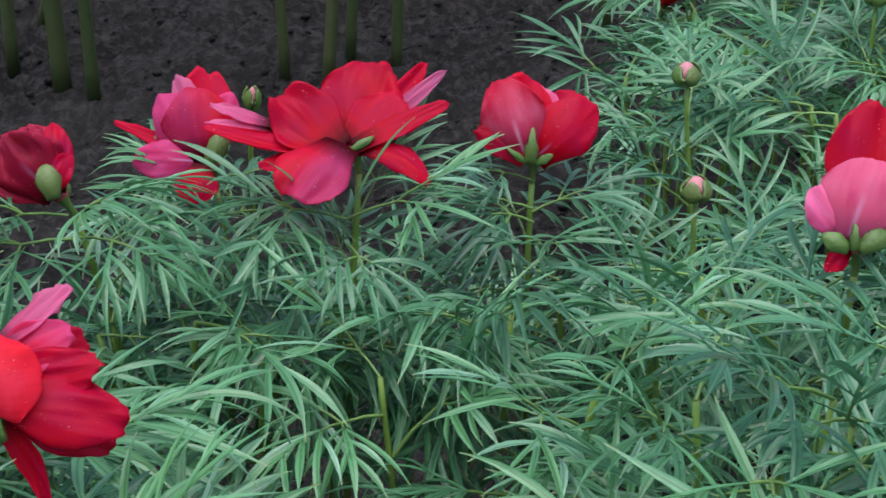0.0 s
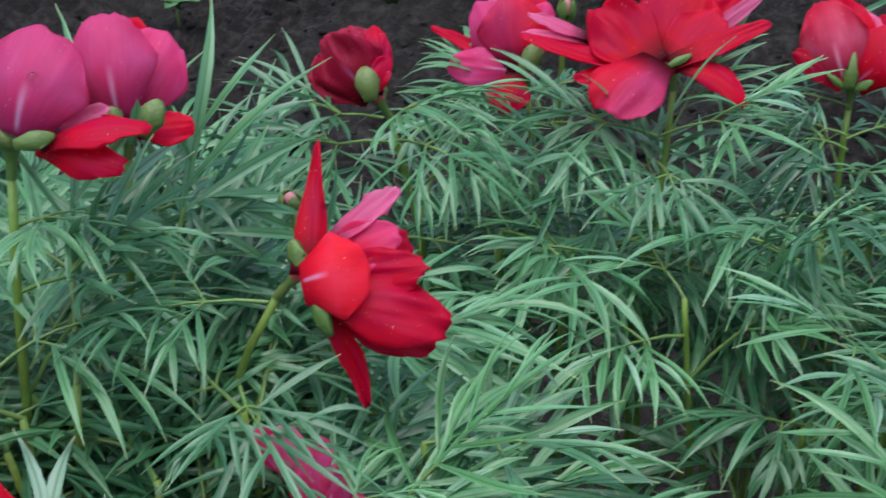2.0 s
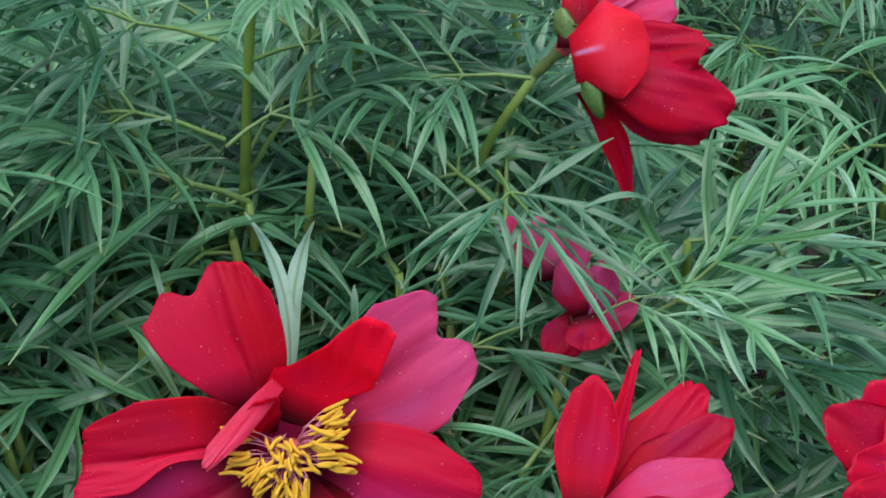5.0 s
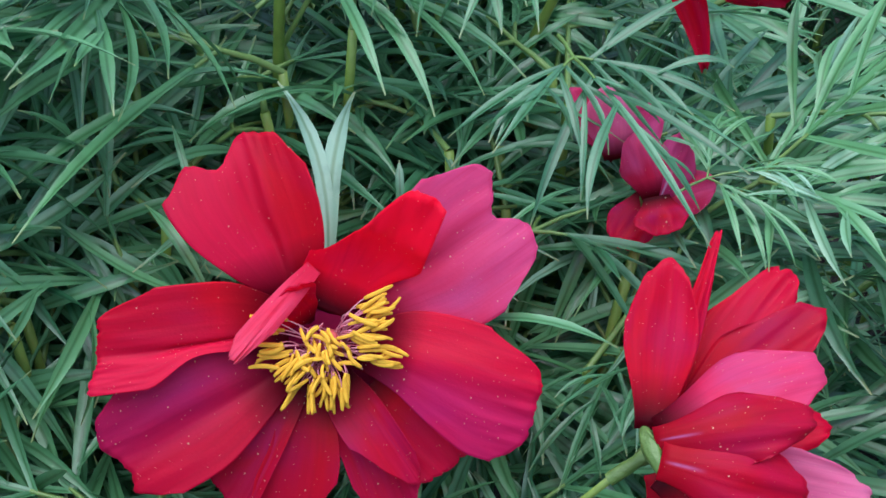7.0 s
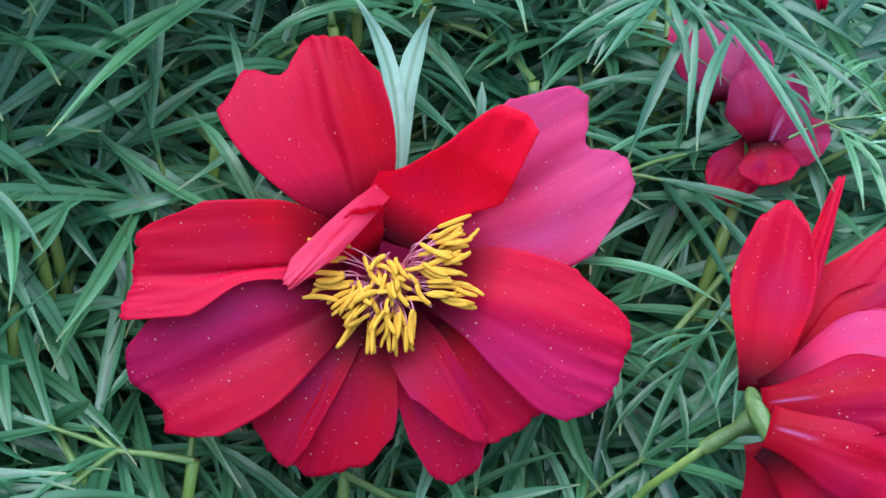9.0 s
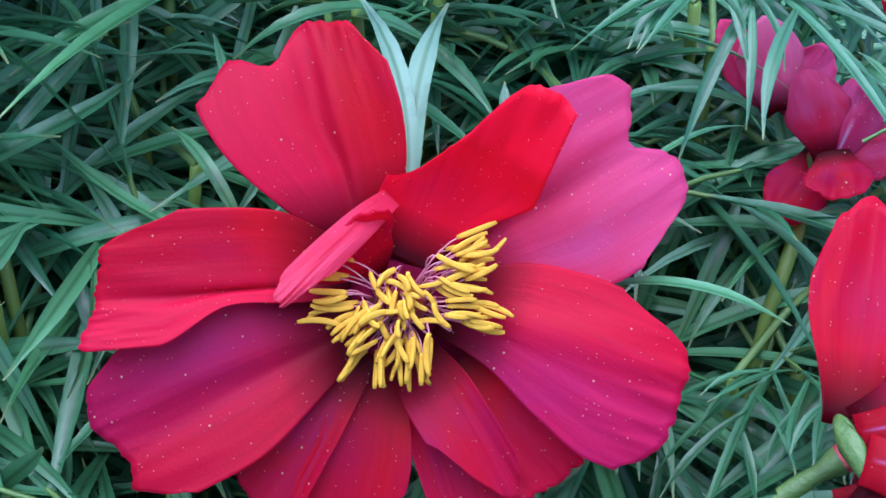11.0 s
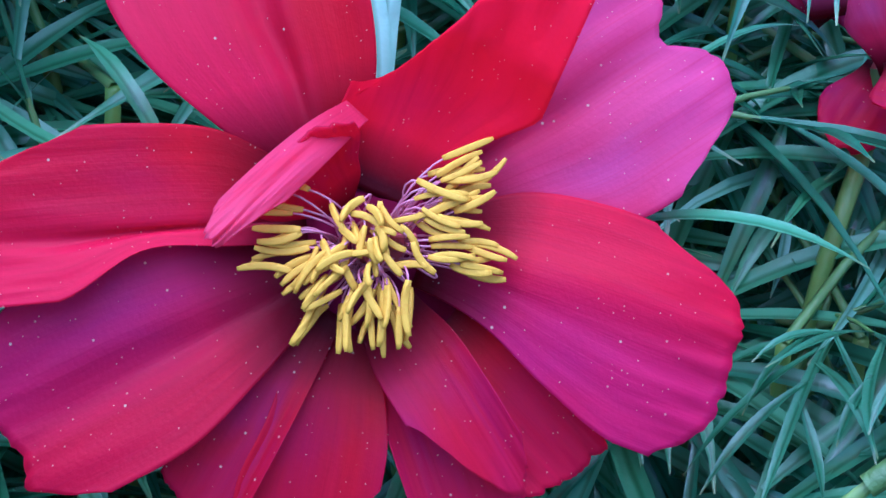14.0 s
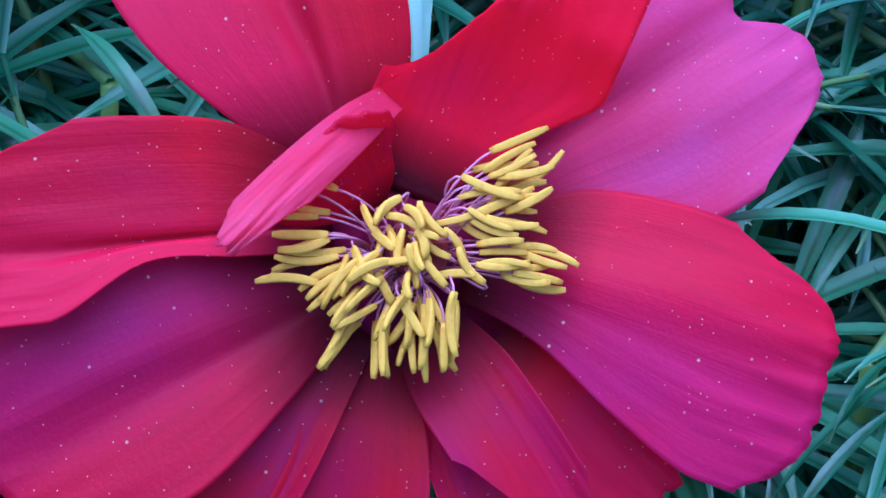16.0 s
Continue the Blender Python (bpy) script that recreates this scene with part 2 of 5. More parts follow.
ANTHER, n, l, b = material("anther_yellow", 0.6, 0.3)
geo = n.new("ShaderNodeNewGeometry")
grain = noise_node(n, l, 1500, 3)
tone = mix(n, l, (0.62, 0.31, 0.012), (0.72, 0.43, 0.03), geo.outputs["Random Per Island"])
tone = mix(n, l, tone, (0.62, 0.27, 0.012), ramp(n, l, grain.outputs["Fac"], [(0.5, (0, 0, 0)), (0.75, (0.7, 0.7, 0.7))]).outputs[0])
l.new(tone, b.inputs["Base Color"])
bump(n, l, b, grain.outputs["Fac"], 0.25, 0.0003)

FILAMENT, n, l, b = material("filament_pink", 0.4, 0.4)
grain = noise_node(n, l, 400, 2)
l.new(mix(n, l, (0.48, 0.05, 0.13), (0.68, 0.38, 0.42), grain.outputs["Fac"]), b.inputs["Base Color"])

BUDPINK, n, l, b = material("bud_pink", 0.5, 0.4)
grain = noise_node(n, l, 300, 3)
l.new(mix(n, l, (0.52, 0.10, 0.2), (0.5, 0.33, 0.25), grain.outputs["Fac"]), b.inputs["Base Color"])

CARPEL, n, l, b = material("carpel_crimson", 0.5, 0.4)
grain = noise_node(n, l, 500, 3)
l.new(mix(n, l, (0.34, 0.006, 0.02), (0.6, 0.14, 0.14), grain.outputs["Fac"]), b.inputs["Base Color"])
bump(n, l, b, grain.outputs["Fac"], 0.5, 0.0005)

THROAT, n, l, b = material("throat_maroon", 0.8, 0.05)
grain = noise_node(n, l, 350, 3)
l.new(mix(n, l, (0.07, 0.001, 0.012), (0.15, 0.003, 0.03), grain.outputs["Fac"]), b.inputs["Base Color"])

SOIL, n, l, b = material("soil", 0.9, 0.2)
s1 = noise_node(n, l, 7, 5)
s2 = noise_node(n, l, 90, 6, rough=0.7)
tone = mix(n, l, (0.009, 0.008, 0.0072), (0.022, 0.02, 0.018), ramp(n, l, s1.outputs["Fac"], [(0.35, (0, 0, 0)), (0.65, (1, 1, 1))]).outputs[0])
tone = mix(n, l, tone, (0.058, 0.053, 0.048), ramp(n, l, s2.outputs["Fac"], [(0.47, (0, 0, 0)), (0.68, (0.9, 0.9, 0.9))]).outputs[0])
l.new(tone, b.inputs["Base Color"])
bump(n, l, b, s2.outputs["Fac"], 1.0, 0.012)

DROP, n, l, b = material("water_drop", 0.02, 0.5)
b.inputs["Transmission Weight"].default_value = 1.0
b.inputs["IOR"].default_value = 1.33
b.inputs["Base Color"].default_value = (1, 0.92, 0.95, 1)

# ---------------------------------------------------------------- building blocks
PLACE = {}


def mesh_of(name, verts, faces, mats, slots=None, uvs=None, smooth=True):
    me = bpy.data.meshes.new(name)
    me.from_pydata([tuple(v) for v in verts], [], faces)
    for m in mats:
        me.materials.append(m)
    if slots is not None:
        me.polygons.foreach_set("material_index", slots)
    if uvs is not None:
        layer = me.uv_layers.new(name="UVMap")
        idx = np.empty(len(me.loops), dtype=np.int32)
        me.loops.foreach_get("vertex_index", idx)
        layer.data.foreach_set("uv", np.asarray(uvs, dtype=np.float32)[idx].ravel())
    if smooth:
        me.polygons.foreach_set("use_smooth", [True] * len(me.polygons))
    me.update()
    return me


def thing(name, base, label, category, group="", kind=""):
    e = new(name)
    e.empty_display_size = 0.02
    e.location = base
    PLACE[e] = Matrix.Translation(base)
    return tagged(e, label, category, group, kind)


def part(name, me, parent, m=None, label=""):
    """Links a mesh as one object under a thing or a part, at the world pose m."""
    ob = new(name, me)
    m = m or Matrix.Identity(4)
    ob.parent = parent
    ob.matrix_parent_inverse = PLACE[parent].inverted()
    ob.matrix_basis = m
    PLACE[ob] = m
    return tagged(ob, label) if label else ob


def smooth01(x):
    x = min(max(x, 0.0), 1.0)
    return x * x * (3 - 2 * x)


def facing(place, way, spin=0.0):
    """A pose at place whose z axis looks along way; x points east where it can, y is then up or north."""
    z = Vector(way).normalized()
    if abs(z.x) > 0.7:
        turn = z.to_track_quat("Z", "Y").to_matrix()
    else:
        x = (Vector((1, 0, 0)) - z * z.x).normalized()
        turn = Matrix((x, z.cross(x), z)).transposed()
    return Matrix.Translation(place) @ turn.to_4x4() @ pose(0, 0, 0, 0, 0, spin)


def tube(points, radii, sides=8, cap=True):
    """Vertices and faces of a tube along points."""
    pts = [Vector(p) for p in points]
    verts, faces = [], []
    ref = Vector((0.31, 0.95, 0.12))
    for i, p in enumerate(pts):
        d = (pts[min(i + 1, len(pts) - 1)] - pts[max(i - 1, 0)]).normalized()
        a = d.cross(ref).normalized()
        c = d.cross(a)
        for k in range(sides):
            w = 2 * math.pi * k / sides
            verts.append(p + (a * math.cos(w) + c * math.sin(w)) * radii[i])
    for i in range(len(pts) - 1):
        for k in range(sides):
            q = (k + 1) % sides
            faces.append((i * sides + k, i * sides + q, (i + 1) * sides + q, (i + 1) * sides + k))
    if cap:
        faces.append(tuple(range(sides))[::-1])
        faces.append(tuple(range((len(pts) - 1) * sides, len(pts) * sides)))
    return verts, faces


def curve_points(a, b, c, d, n):
    """Points of a cubic curve."""
    a, b, c, d = (Vector(v) for v in (a, b, c, d))
    out = []
    for i in range(n + 1):
        t = i / n
        out.append(a * (1 - t) ** 3 + b * 3 * t * (1 - t) ** 2 + c * 3 * t * t * (1 - t) + d * t ** 3)
    return out


# ---------------------------------------------------------------- petals, sepals, stamens
def petal_mesh(az, length, width, open0, open1, cup=0.7, notch=0.0, notch_at=0.0, ruffle=0.0015, seed=0, twist=0.0,
               foot=0.28, r0=0.004, z0=0.0, mats=None, thick=0.00035, tip=0.3, fold=0.0, sweep=0.0, rows=18, cols=20):
    """A petal in its flower's frame, z being the way the flower looks. az: direction in the flower's plane. open0, open1: degrees from
    the axis at foot and tip. fold: how far the rim turns back."""
    rng = random.Random(seed)
    a = radians(az)
    er, et = Vector((math.cos(a), math.sin(a), 0)), Vector((-math.sin(a), math.cos(a), 0))
    fine = 60
    rr, hh, th = [r0], [z0], []
    for i in range(fine + 1):
        t = radians(open0 + (open1 - open0) * smooth01(i / fine * 1.15))
        th.append(t)
        if i:
            rr.append(rr[-1] + math.sin(t) * length / fine)
            hh.append(hh[-1] + math.cos(t) * length / fine)
    offs = Vector((rng.uniform(0, 50), rng.uniform(0, 50), rng.uniform(0, 50)))
    front, uvs = [], []
    normals = []
    for i in range(rows + 1):
        s = i / rows
        hw = width / 2 * (foot + (1 - foot) * smooth01(s / 0.62)) * (1 - 0.10 * smooth01((s - 0.7) / 0.3))
        for j in range(cols + 1):
            c = -1 + 2 * j / cols
            dent = notch * math.exp(-((c - notch_at) / 0.16) ** 2)
            wave = 0.06 * noise.noise(offs + Vector((c * 2.6, 7, 0))) + 0.03 * noise.noise(offs + Vector((c * 8, 3, 0))) + 0.012 * noise.noise(offs + Vector((c * 22, 5, 0)))
            e = s * (1 - s * s * (tip * abs(c) ** 2.2 + dent + wave))
            k = min(max(e, 0), 1) * fine
            k0 = min(int(k), fine - 1)
            f = k - k0
            r, h, t = rr[k0] * (1 - f) + rr[k0 + 1] * f, hh[k0] * (1 - f) + hh[k0 + 1] * f, th[k0] * (1 - f) + th[k0 + 1] * f
            nrm = er * -math.cos(t) + Vector((0, 0, math.sin(t)))
            bow = cup * (1 - 0.45 * s) + 1e-3
            phi = c * bow
            lat, lift = hw * math.sin(phi) / bow, hw * (1 - math.cos(phi)) / bow
            lift -= fold * hw * smooth01((abs(c) - 0.5) / 0.5) * s
            w = radians(twist) * s
            lat, lift = lat * math.cos(w) - lift * math.sin(w), lat * math.sin(w) + lift * math.cos(w)
            lat += sweep * s * s
            lift += ruffle * s * s * (noise.noise(offs + Vector((c * 2.1, s * 2.0, 0))) * 1.4 + 0.7 * noise.noise(offs + Vector((c * 6, s * 3, 9))) * s)
            lift += 0.5 * ruffle * s * (1.1 - abs(c)) * noise.noise(offs + Vector((c * 5, s * 1.2, 4)))
            front.append(er * r + Vector((0, 0, h)) + et * lat + nrm * lift)
            normals.append(nrm)
            uvs.append((0.5 + 0.5 * c, s))
    count = len(front)
    verts = front + [p - q * thick for p, q in zip(front, normals)]
    uvs = uvs + uvs
    faces, slots = [], []
    w = cols + 1
    for i in range(rows):
        for j in range(cols):
            q = (i * w + j, i * w + j + 1, (i + 1) * w + j + 1, (i + 1) * w + j)
            faces.append(q[::-1])
            slots.append(0)
            faces.append(tuple(v + count for v in q))
            slots.append(1)
    ring = [j for j in range(w)] + [i * w + cols for i in range(1, rows + 1)] + [rows * w + j for j in range(cols - 1, -1, -1)] + [i * w for i in range(rows - 1, 0, -1)]
    for p, q in zip(ring, ring[1:] + ring[:1]):
        faces.append((p, q, q + count, p + count))
        slots.append(1)
    return mesh_of("petal", verts, faces, mats or (PETAL_IN, PETAL_OUT), slots, uvs)


def aimed_petal(place, base, end, face, width, cup=0.5, bow=0.0, foot=0.35, tip=0.4, taper=0.0, notch=0.0, notch_at=0.15, ruffle=0.0015, sweep=0.0,
                seed=0, mats=None, thick=0.00035, rows=18, cols=20):
    """A petal or sepal from base to end, in millimetres from place, with one side turned towards face. cup: how far its rims bend to
    that side; bow: how far its middle stands out to it; sweep: its bend sideways."""
    rng = random.Random(seed)
    place, base, end = Vector(place), Vector(base) * 0.001, Vector(end) * 0.001
    axis = end - base
    far = axis.length
    u = axis / far
    nrm = (Vector(face) - u * u.dot(Vector(face))).normalized()
    side = u.cross(nrm)
    width *= 0.001
    offs = Vector((rng.uniform(0, 50), rng.uniform(0, 50), rng.uniform(0, 50)))
    front, uvs = [], []
    for i in range(rows + 1):
        s = i / rows
        hw = width / 2 * (foot + (1 - foot) * smooth01(s / 0.6)) * (1 - taper * s)
        for j in range(cols + 1):
            c = -1 + 2 * j / cols
            dent = notch * math.exp(-((c - notch_at) / 0.16) ** 2)
            wave = 0.05 * noise.noise(offs + Vector((c * 2.6, 7, 0))) + 0.03 * noise.noise(offs + Vector((c * 8, 3, 0))) + 0.012 * noise.noise(offs + Vector((c * 22, 5, 0)))
            e = s * (1 - s * s * (tip * abs(c) ** 2.3 + dent + wave * min(ruffle / 0.0015, 1)))
            bend = cup * (1 - 0.4 * s)
            bend = bend if abs(bend) > 1e-3 else 1e-3
            lat, lift = hw * math.sin(c * bend) / bend, hw * (1 - math.cos(c * bend)) / bend
            lat += sweep * 4 * e * (1 - e)
            lift += bow * far * 4 * e * (1 - e) * (1 - 0.3 * c * c)
            lift += ruffle * s * s * (noise.noise(offs + Vector((c * 2.1, s * 2.0, 0))) * 1.4 + 0.7 * noise.noise(offs + Vector((c * 6, s * 3, 9))) * s)
            lift += 0.5 * ruffle * s * (1.1 - abs(c)) * noise.noise(offs + Vector((c * 5, s * 1.2, 4)))
            front.append(place + base + u * far * e + side * lat + nrm * lift)
            uvs.append((0.5 + 0.5 * c, s))
    count = len(front)
    verts = front + [p - nrm * thick for p in front]
    faces, slots = [], []
    w = cols + 1
    for i in range(rows):
        for j in range(cols):
            q = (i * w + j, i * w + j + 1, (i + 1) * w + j + 1, (i + 1) * w + j)
            faces.append(q)
            slots.append(0)
            faces.append(tuple(v + count for v in q)[::-1])
            slots.append(1)
    ring = [j for j in range(w)] + [i * w + cols for i in range(1, rows + 1)] + [rows * w + j for j in range(cols - 1, -1, -1)] + [i * w for i in range(rows - 1, 0, -1)]
    for p, q in zip(ring, ring[1:] + ring[:1]):
        faces.append((q, p, p + count, q + count))
        slots.append(1)
    return mesh_of("petal", verts, faces, mats, slots, uvs + uvs)


def shaped_petal(base, tip, left, right, rim, mats, bow=0.0, cup=0.0, crease=(), ruffle=1.0, seed=0, thick=0.0003, rows=30, cols=46):
    """A petal in its flower's frame, in millimetres, from base to tip. left, right: half widths at 0, 1/4, 1/2 and 3/4 of its length, with the tip up.
    rim: how far it reaches, right to left. bow, cup: how far its middle and its sides stand out; crease: (where across, depth, width) of furrows."""
    rng = random.Random(seed)
    base, tip = Vector(base), Vector(tip)
    axis = tip - base
    far = axis.length
    u = axis / far
    side = Vector((0, 0, 1)).cross(u).normalized()
    nrm = u.cross(side).normalized()
    nrm = nrm if nrm.z > 0 else -nrm
    offs = Vector((rng.uniform(0, 50), rng.uniform(0, 50), rng.uniform(0, 50)))
    stations = (0.0, 0.25, 0.5, 0.75)

    def soft(values, x):
        """A smooth curve through evenly spaced values."""
        n = len(values) - 1
        x = min(max(x, 0.0), 1.0) * n
        i = min(int(x), n - 1)
        t = x - i
        a, b, c, d = values[max(i - 1, 0)], values[i], values[i + 1], values[min(i + 2, n)]
        return b + 0.5 * t * (c - a + t * (2 * a - 5 * b + 4 * c - d + t * (3 * (b - c) + d - a)))

    front, uvs = [], []
    for i in range(rows + 1):
        s = i / rows
        for j in range(cols + 1):
            c = -1 + 2 * j / cols
            reach = soft(rim, (c + 1) / 2) + 0.02 * noise.noise(offs + Vector((c * 6, 3, 0))) + 0.012 * noise.noise(offs + Vector((c * 15, 5, 0))) + 0.007 * noise.noise(offs + Vector((c * 33, 1, 0)))
            e = s * (1 - s * s * (1 - reach))
            wide = soft(left if c > 0 else right, e / stations[-1])
            g = min(e, 1.0)
            lat = c * wide
            lift = bow * 4 * g * (1 - g) + cup * c * c * smooth01(e * 1.6)
            for at, deep, broad in crease:
                line = at * (0.4 + 0.9 * e) + 0.16 * noise.noise(offs + Vector((e * 2.2, 8, at)))
                lift -= 0.8 * deep * math.exp(-((c - line) / (broad * (0.7 + 0.7 * e))) ** 2) * smooth01(e * 2.2) * (1 - 0.5 * smooth01((e - 0.6) / 0.4))
            lift += ruffle * g * g * (0.9 * noise.noise(offs + Vector((c * 1.8, e * 1.6, 0))) + 0.7 * g * noise.noise(offs + Vector((c * 4.5, e * 2.5, 9))))
            lift += ruffle * 0.12 * e * noise.noise(offs + Vector((c * 7, e * 1.3, 4))) + ruffle * 0.5 * g ** 6 * noise.noise(offs + Vector((c * 13, e * 5, 2)))
            front.append((base + u * far * e + side * lat + nrm * lift) * 0.001)
            uvs.append((0.5 + 0.5 * c, e))
    count = len(front)
    verts = front + [p - nrm * thick for p in front]
    faces, slots = [], []
    w = cols + 1
    for i in range(rows):
        for j in range(cols):
            q = (i * w + j, (i + 1) * w + j, (i + 1) * w + j + 1, i * w + j + 1)
            faces.append(q)
            slots.append(0)
            faces.append(tuple(v + count for v in q)[::-1])
            slots.append(1)
    around = [j for j in range(w)] + [i * w + cols for i in range(1, rows + 1)] + [rows * w + j for j in range(cols - 1, -1, -1)] + [i * w for i in range(rows - 1, 0, -1)]
    for p, q in zip(around, around[1:] + around[:1]):
        faces.append((p, q, q + count, p + count))
        slots.append(1)
    return mesh_of("petal", verts, faces, mats, slots, uvs + uvs)


def sepal_mesh(az, length, width, open0, open1, seed, point=0.0, drop=0.0):
    """A thick cupped calyx leaf, with a green point where point is set."""
    me = petal_mesh(az, length, width, open0, open1, cup=0.95, seed=seed, foot=0.55, r0=0.0022, z0=-0.003 - drop, mats=(SEPAL, SEPAL), thick=0.0016,
                    tip=0.55 + point, ruffle=0.0006, rows=8, cols=8)
    me.name = "sepal"
    return me


def receptacle_mesh(r=0.0045):
    prof = [(0.0014, -0.011), (0.0015, -0.0075), (r * 0.5, -0.0045), (r * 0.9, -0.001), (r * 0.8, 0.002), (0.0008, 0.003)]
    verts, faces = [], []
    for q, z in prof:
        for k in range(12):
            verts.append((q * math.cos(k * math.pi / 6), q * math.sin(k * math.pi / 6), z))
    for i in range(len(prof) - 1):
        for k in range(12):
            faces.append((i * 12 + k, i * 12 + (k + 1) % 12, (i + 1) * 12 + (k + 1) % 12, (i + 1) * 12 + k))
    slots = [0] * 36 + [1] * (len(faces) - 36)
    return mesh_of("receptacle", verts, faces, (SEPAL, CARPEL), slots)


def stamens(bloom, m, count, seed, spread=0.013, height=0.010, shape=None):
    """Many stamens, each a thin filament with a long two-lobed anther, round the carpels."""
    rng = random.Random(seed)
    for i in range(count):
        a = i * 2.39996 + rng.uniform(-0.3, 0.3)
        q = math.sqrt((i + 0.5) / count)
        sx, sy = shape(a) if shape else (1, 1)
        q = min(1.0, max(0.08, q + rng.uniform(-0.12, 0.1)))
        end = Vector((math.cos(a) * spread * q * sx, math.sin(a) * spread * q * sy, height * (1.0 - 0.45 * q * q) + rng.uniform(-0.0012, 0.0015)))
        start = Vector((math.cos(a) * 0.003, math.sin(a) * 0.003, 0.001))
        v, f = tube(curve_points(start, start + Vector((0, 0, 0.004)), end * 0.7 + Vector((0, 0, 0.001)), end, 5), [0.00011] * 6, 4)
        out = Vector((math.cos(a), math.sin(a), 0)) * (0.15 + 0.75 * q) + Vector((rng.uniform(-0.55, 0.55), rng.uniform(-0.7, 0.35), rng.uniform(-0.1, 0.5) * (1.2 - q)))
        out.normalize()
        long = rng.uniform(0.0036, 0.0058)
        bend = Vector((rng.uniform(-1, 1), rng.uniform(-1, 1), rng.uniform(-0.5, 0.5))) * 0.0008
        p0, p3 = end - out * long * 0.25, end + out * long * 0.75
        pts = curve_points(p0, p0 + out * long * 0.33 + bend, p3 - out * long * 0.33 + bend, p3, 7)
        rad = [k * rng.uniform(0.85, 1.1) for k in (0.00032, 0.00045, 0.00051, 0.00054, 0.00054, 0.00051, 0.00045, 0.00027)]
        v2, f2 = tube(pts, rad, 7)
        slots = [0] * len(f) + [1] * len(f2)
        off = len(v)
        part("stamen", mesh_of("stamen", v + v2, f + [tuple(k + off for k in q2) for q2 in f2], (FILAMENT, ANTHER), slots), bloom, m)


def carpels(bloom, m, seed):
    rng = random.Random(seed)
    for k in range(3):
        a = k * 2.1 + rng.uniform(-0.3, 0.3)
        d = Vector((math.cos(a), math.sin(a), 0))
        pts = [d * 0.0008, d * 0.002 + Vector((0, 0, 0.003)), d * 0.0024 + Vector((0, 0, 0.0065)), d * 0.0018 + Vector((0, 0, 0.009)),
               d * 0.0032 + Vector((0, 0, 0.0103)), d * 0.0045 + Vector((0, 0, 0.0098)), d * 0.0047 + Vector((0, 0, 0.0088))]
        v, f = tube(pts, [0.001, 0.0013, 0.0009, 0.0004, 0.0003, 0.00035, 0.0002], 8)
        part("carpel", mesh_of("carpel", v, f, (CARPEL,)), bloom, m)


# ---------------------------------------------------------------- leaves
def lobe(verts, faces, uvs, p, d, up, length, width, droop, sway, roll=0.0, rows=8):
    """A narrow channelled leaf lobe, strap-shaped, that bends over and twists a little. Returns its points and ways."""
    p, d = Vector(p), Vector(d).normalized()
    base = len(verts)
    line = []
    for i in range(rows + 1):
        t = i / rows
        side = d.cross(up)
        side = side.normalized() if side.length > 1e-4 else Vector((1, 0, 0))
        nr = side.cross(d).normalized()
        c, s = math.cos(roll * (0.3 + t)), math.sin(roll * (0.3 + t))
        across, nr = side * c + nr * s, nr * c - side * s
        w = width * (0.45 + 0.55 * smooth01(t / 0.42)) * (1 - smooth01((t - 0.6) / 0.41) * 0.9)
        verts.append(p - across * w * 0.48 + nr * w * 0.16)
        verts.append(p - nr * w * 0.05)
        verts.append(p + across * w * 0.48 + nr * w * 0.16)
        uvs.extend(((0.0, t), (0.5, t), (1.0, t)))
        line.append((p.copy(), d.copy(), nr.copy()))
        d = (d + Vector((0, 0, -droop * (0.3 + 1.4 * t) / rows)) + side * sway * (1.7 * t - 0.35) / rows).normalized()
        p = p + d * length / rows
    for i in range(rows):
        for j in range(2):
            q = base + i * 3 + j
            faces.append((q, q + 1, q + 4, q + 3))
    return line


def strap(pts, width, up=(0, 0, 1), mat=None):
    """A long leaf lobe along given points."""
    pts = [Vector(p) for p in pts]
    n = len(pts) - 1
    verts, faces, uvs = [], [], []
    for i, p in enumerate(pts):
        t = i / n
        uvs += [(0.0, t), (0.5, t), (1.0, t)]
        d = (pts[min(i + 1, n)] - pts[max(i - 1, 0)]).normalized()
        side = d.cross(Vector(up)).normalized()
        nr = side.cross(d)
        w = width * (0.5 + 0.5 * smooth01(t / 0.3)) * (1 - smooth01((t - 0.62) / 0.38) * 0.88)
        verts += [p - side * w * 0.5 + nr * w * 0.15, p - nr * w * 0.03, p + side * w * 0.5 + nr * w * 0.15]
    for i in range(n):
        for j in range(2):
            q = i * 3 + j
            faces.append((q, q + 1, q + 4, q + 3))
    return mesh_of("leaf_lobe", verts, faces, (mat or LEAF,), None, uvs)


def stick(verts, faces, a, b, r, up):
    """A flattened stalk between two points."""
    a, b = Vector(a), Vector(b)
    v, f = tube([a, (a + b) / 2 + Vector(up) * (b - a).length * 0.04, b], [r, r * 0.9, r * 0.75], 5, False)
    off = len(verts)
    verts.extend(v)
    faces.extend(tuple(k + off for k in q) for q in f)


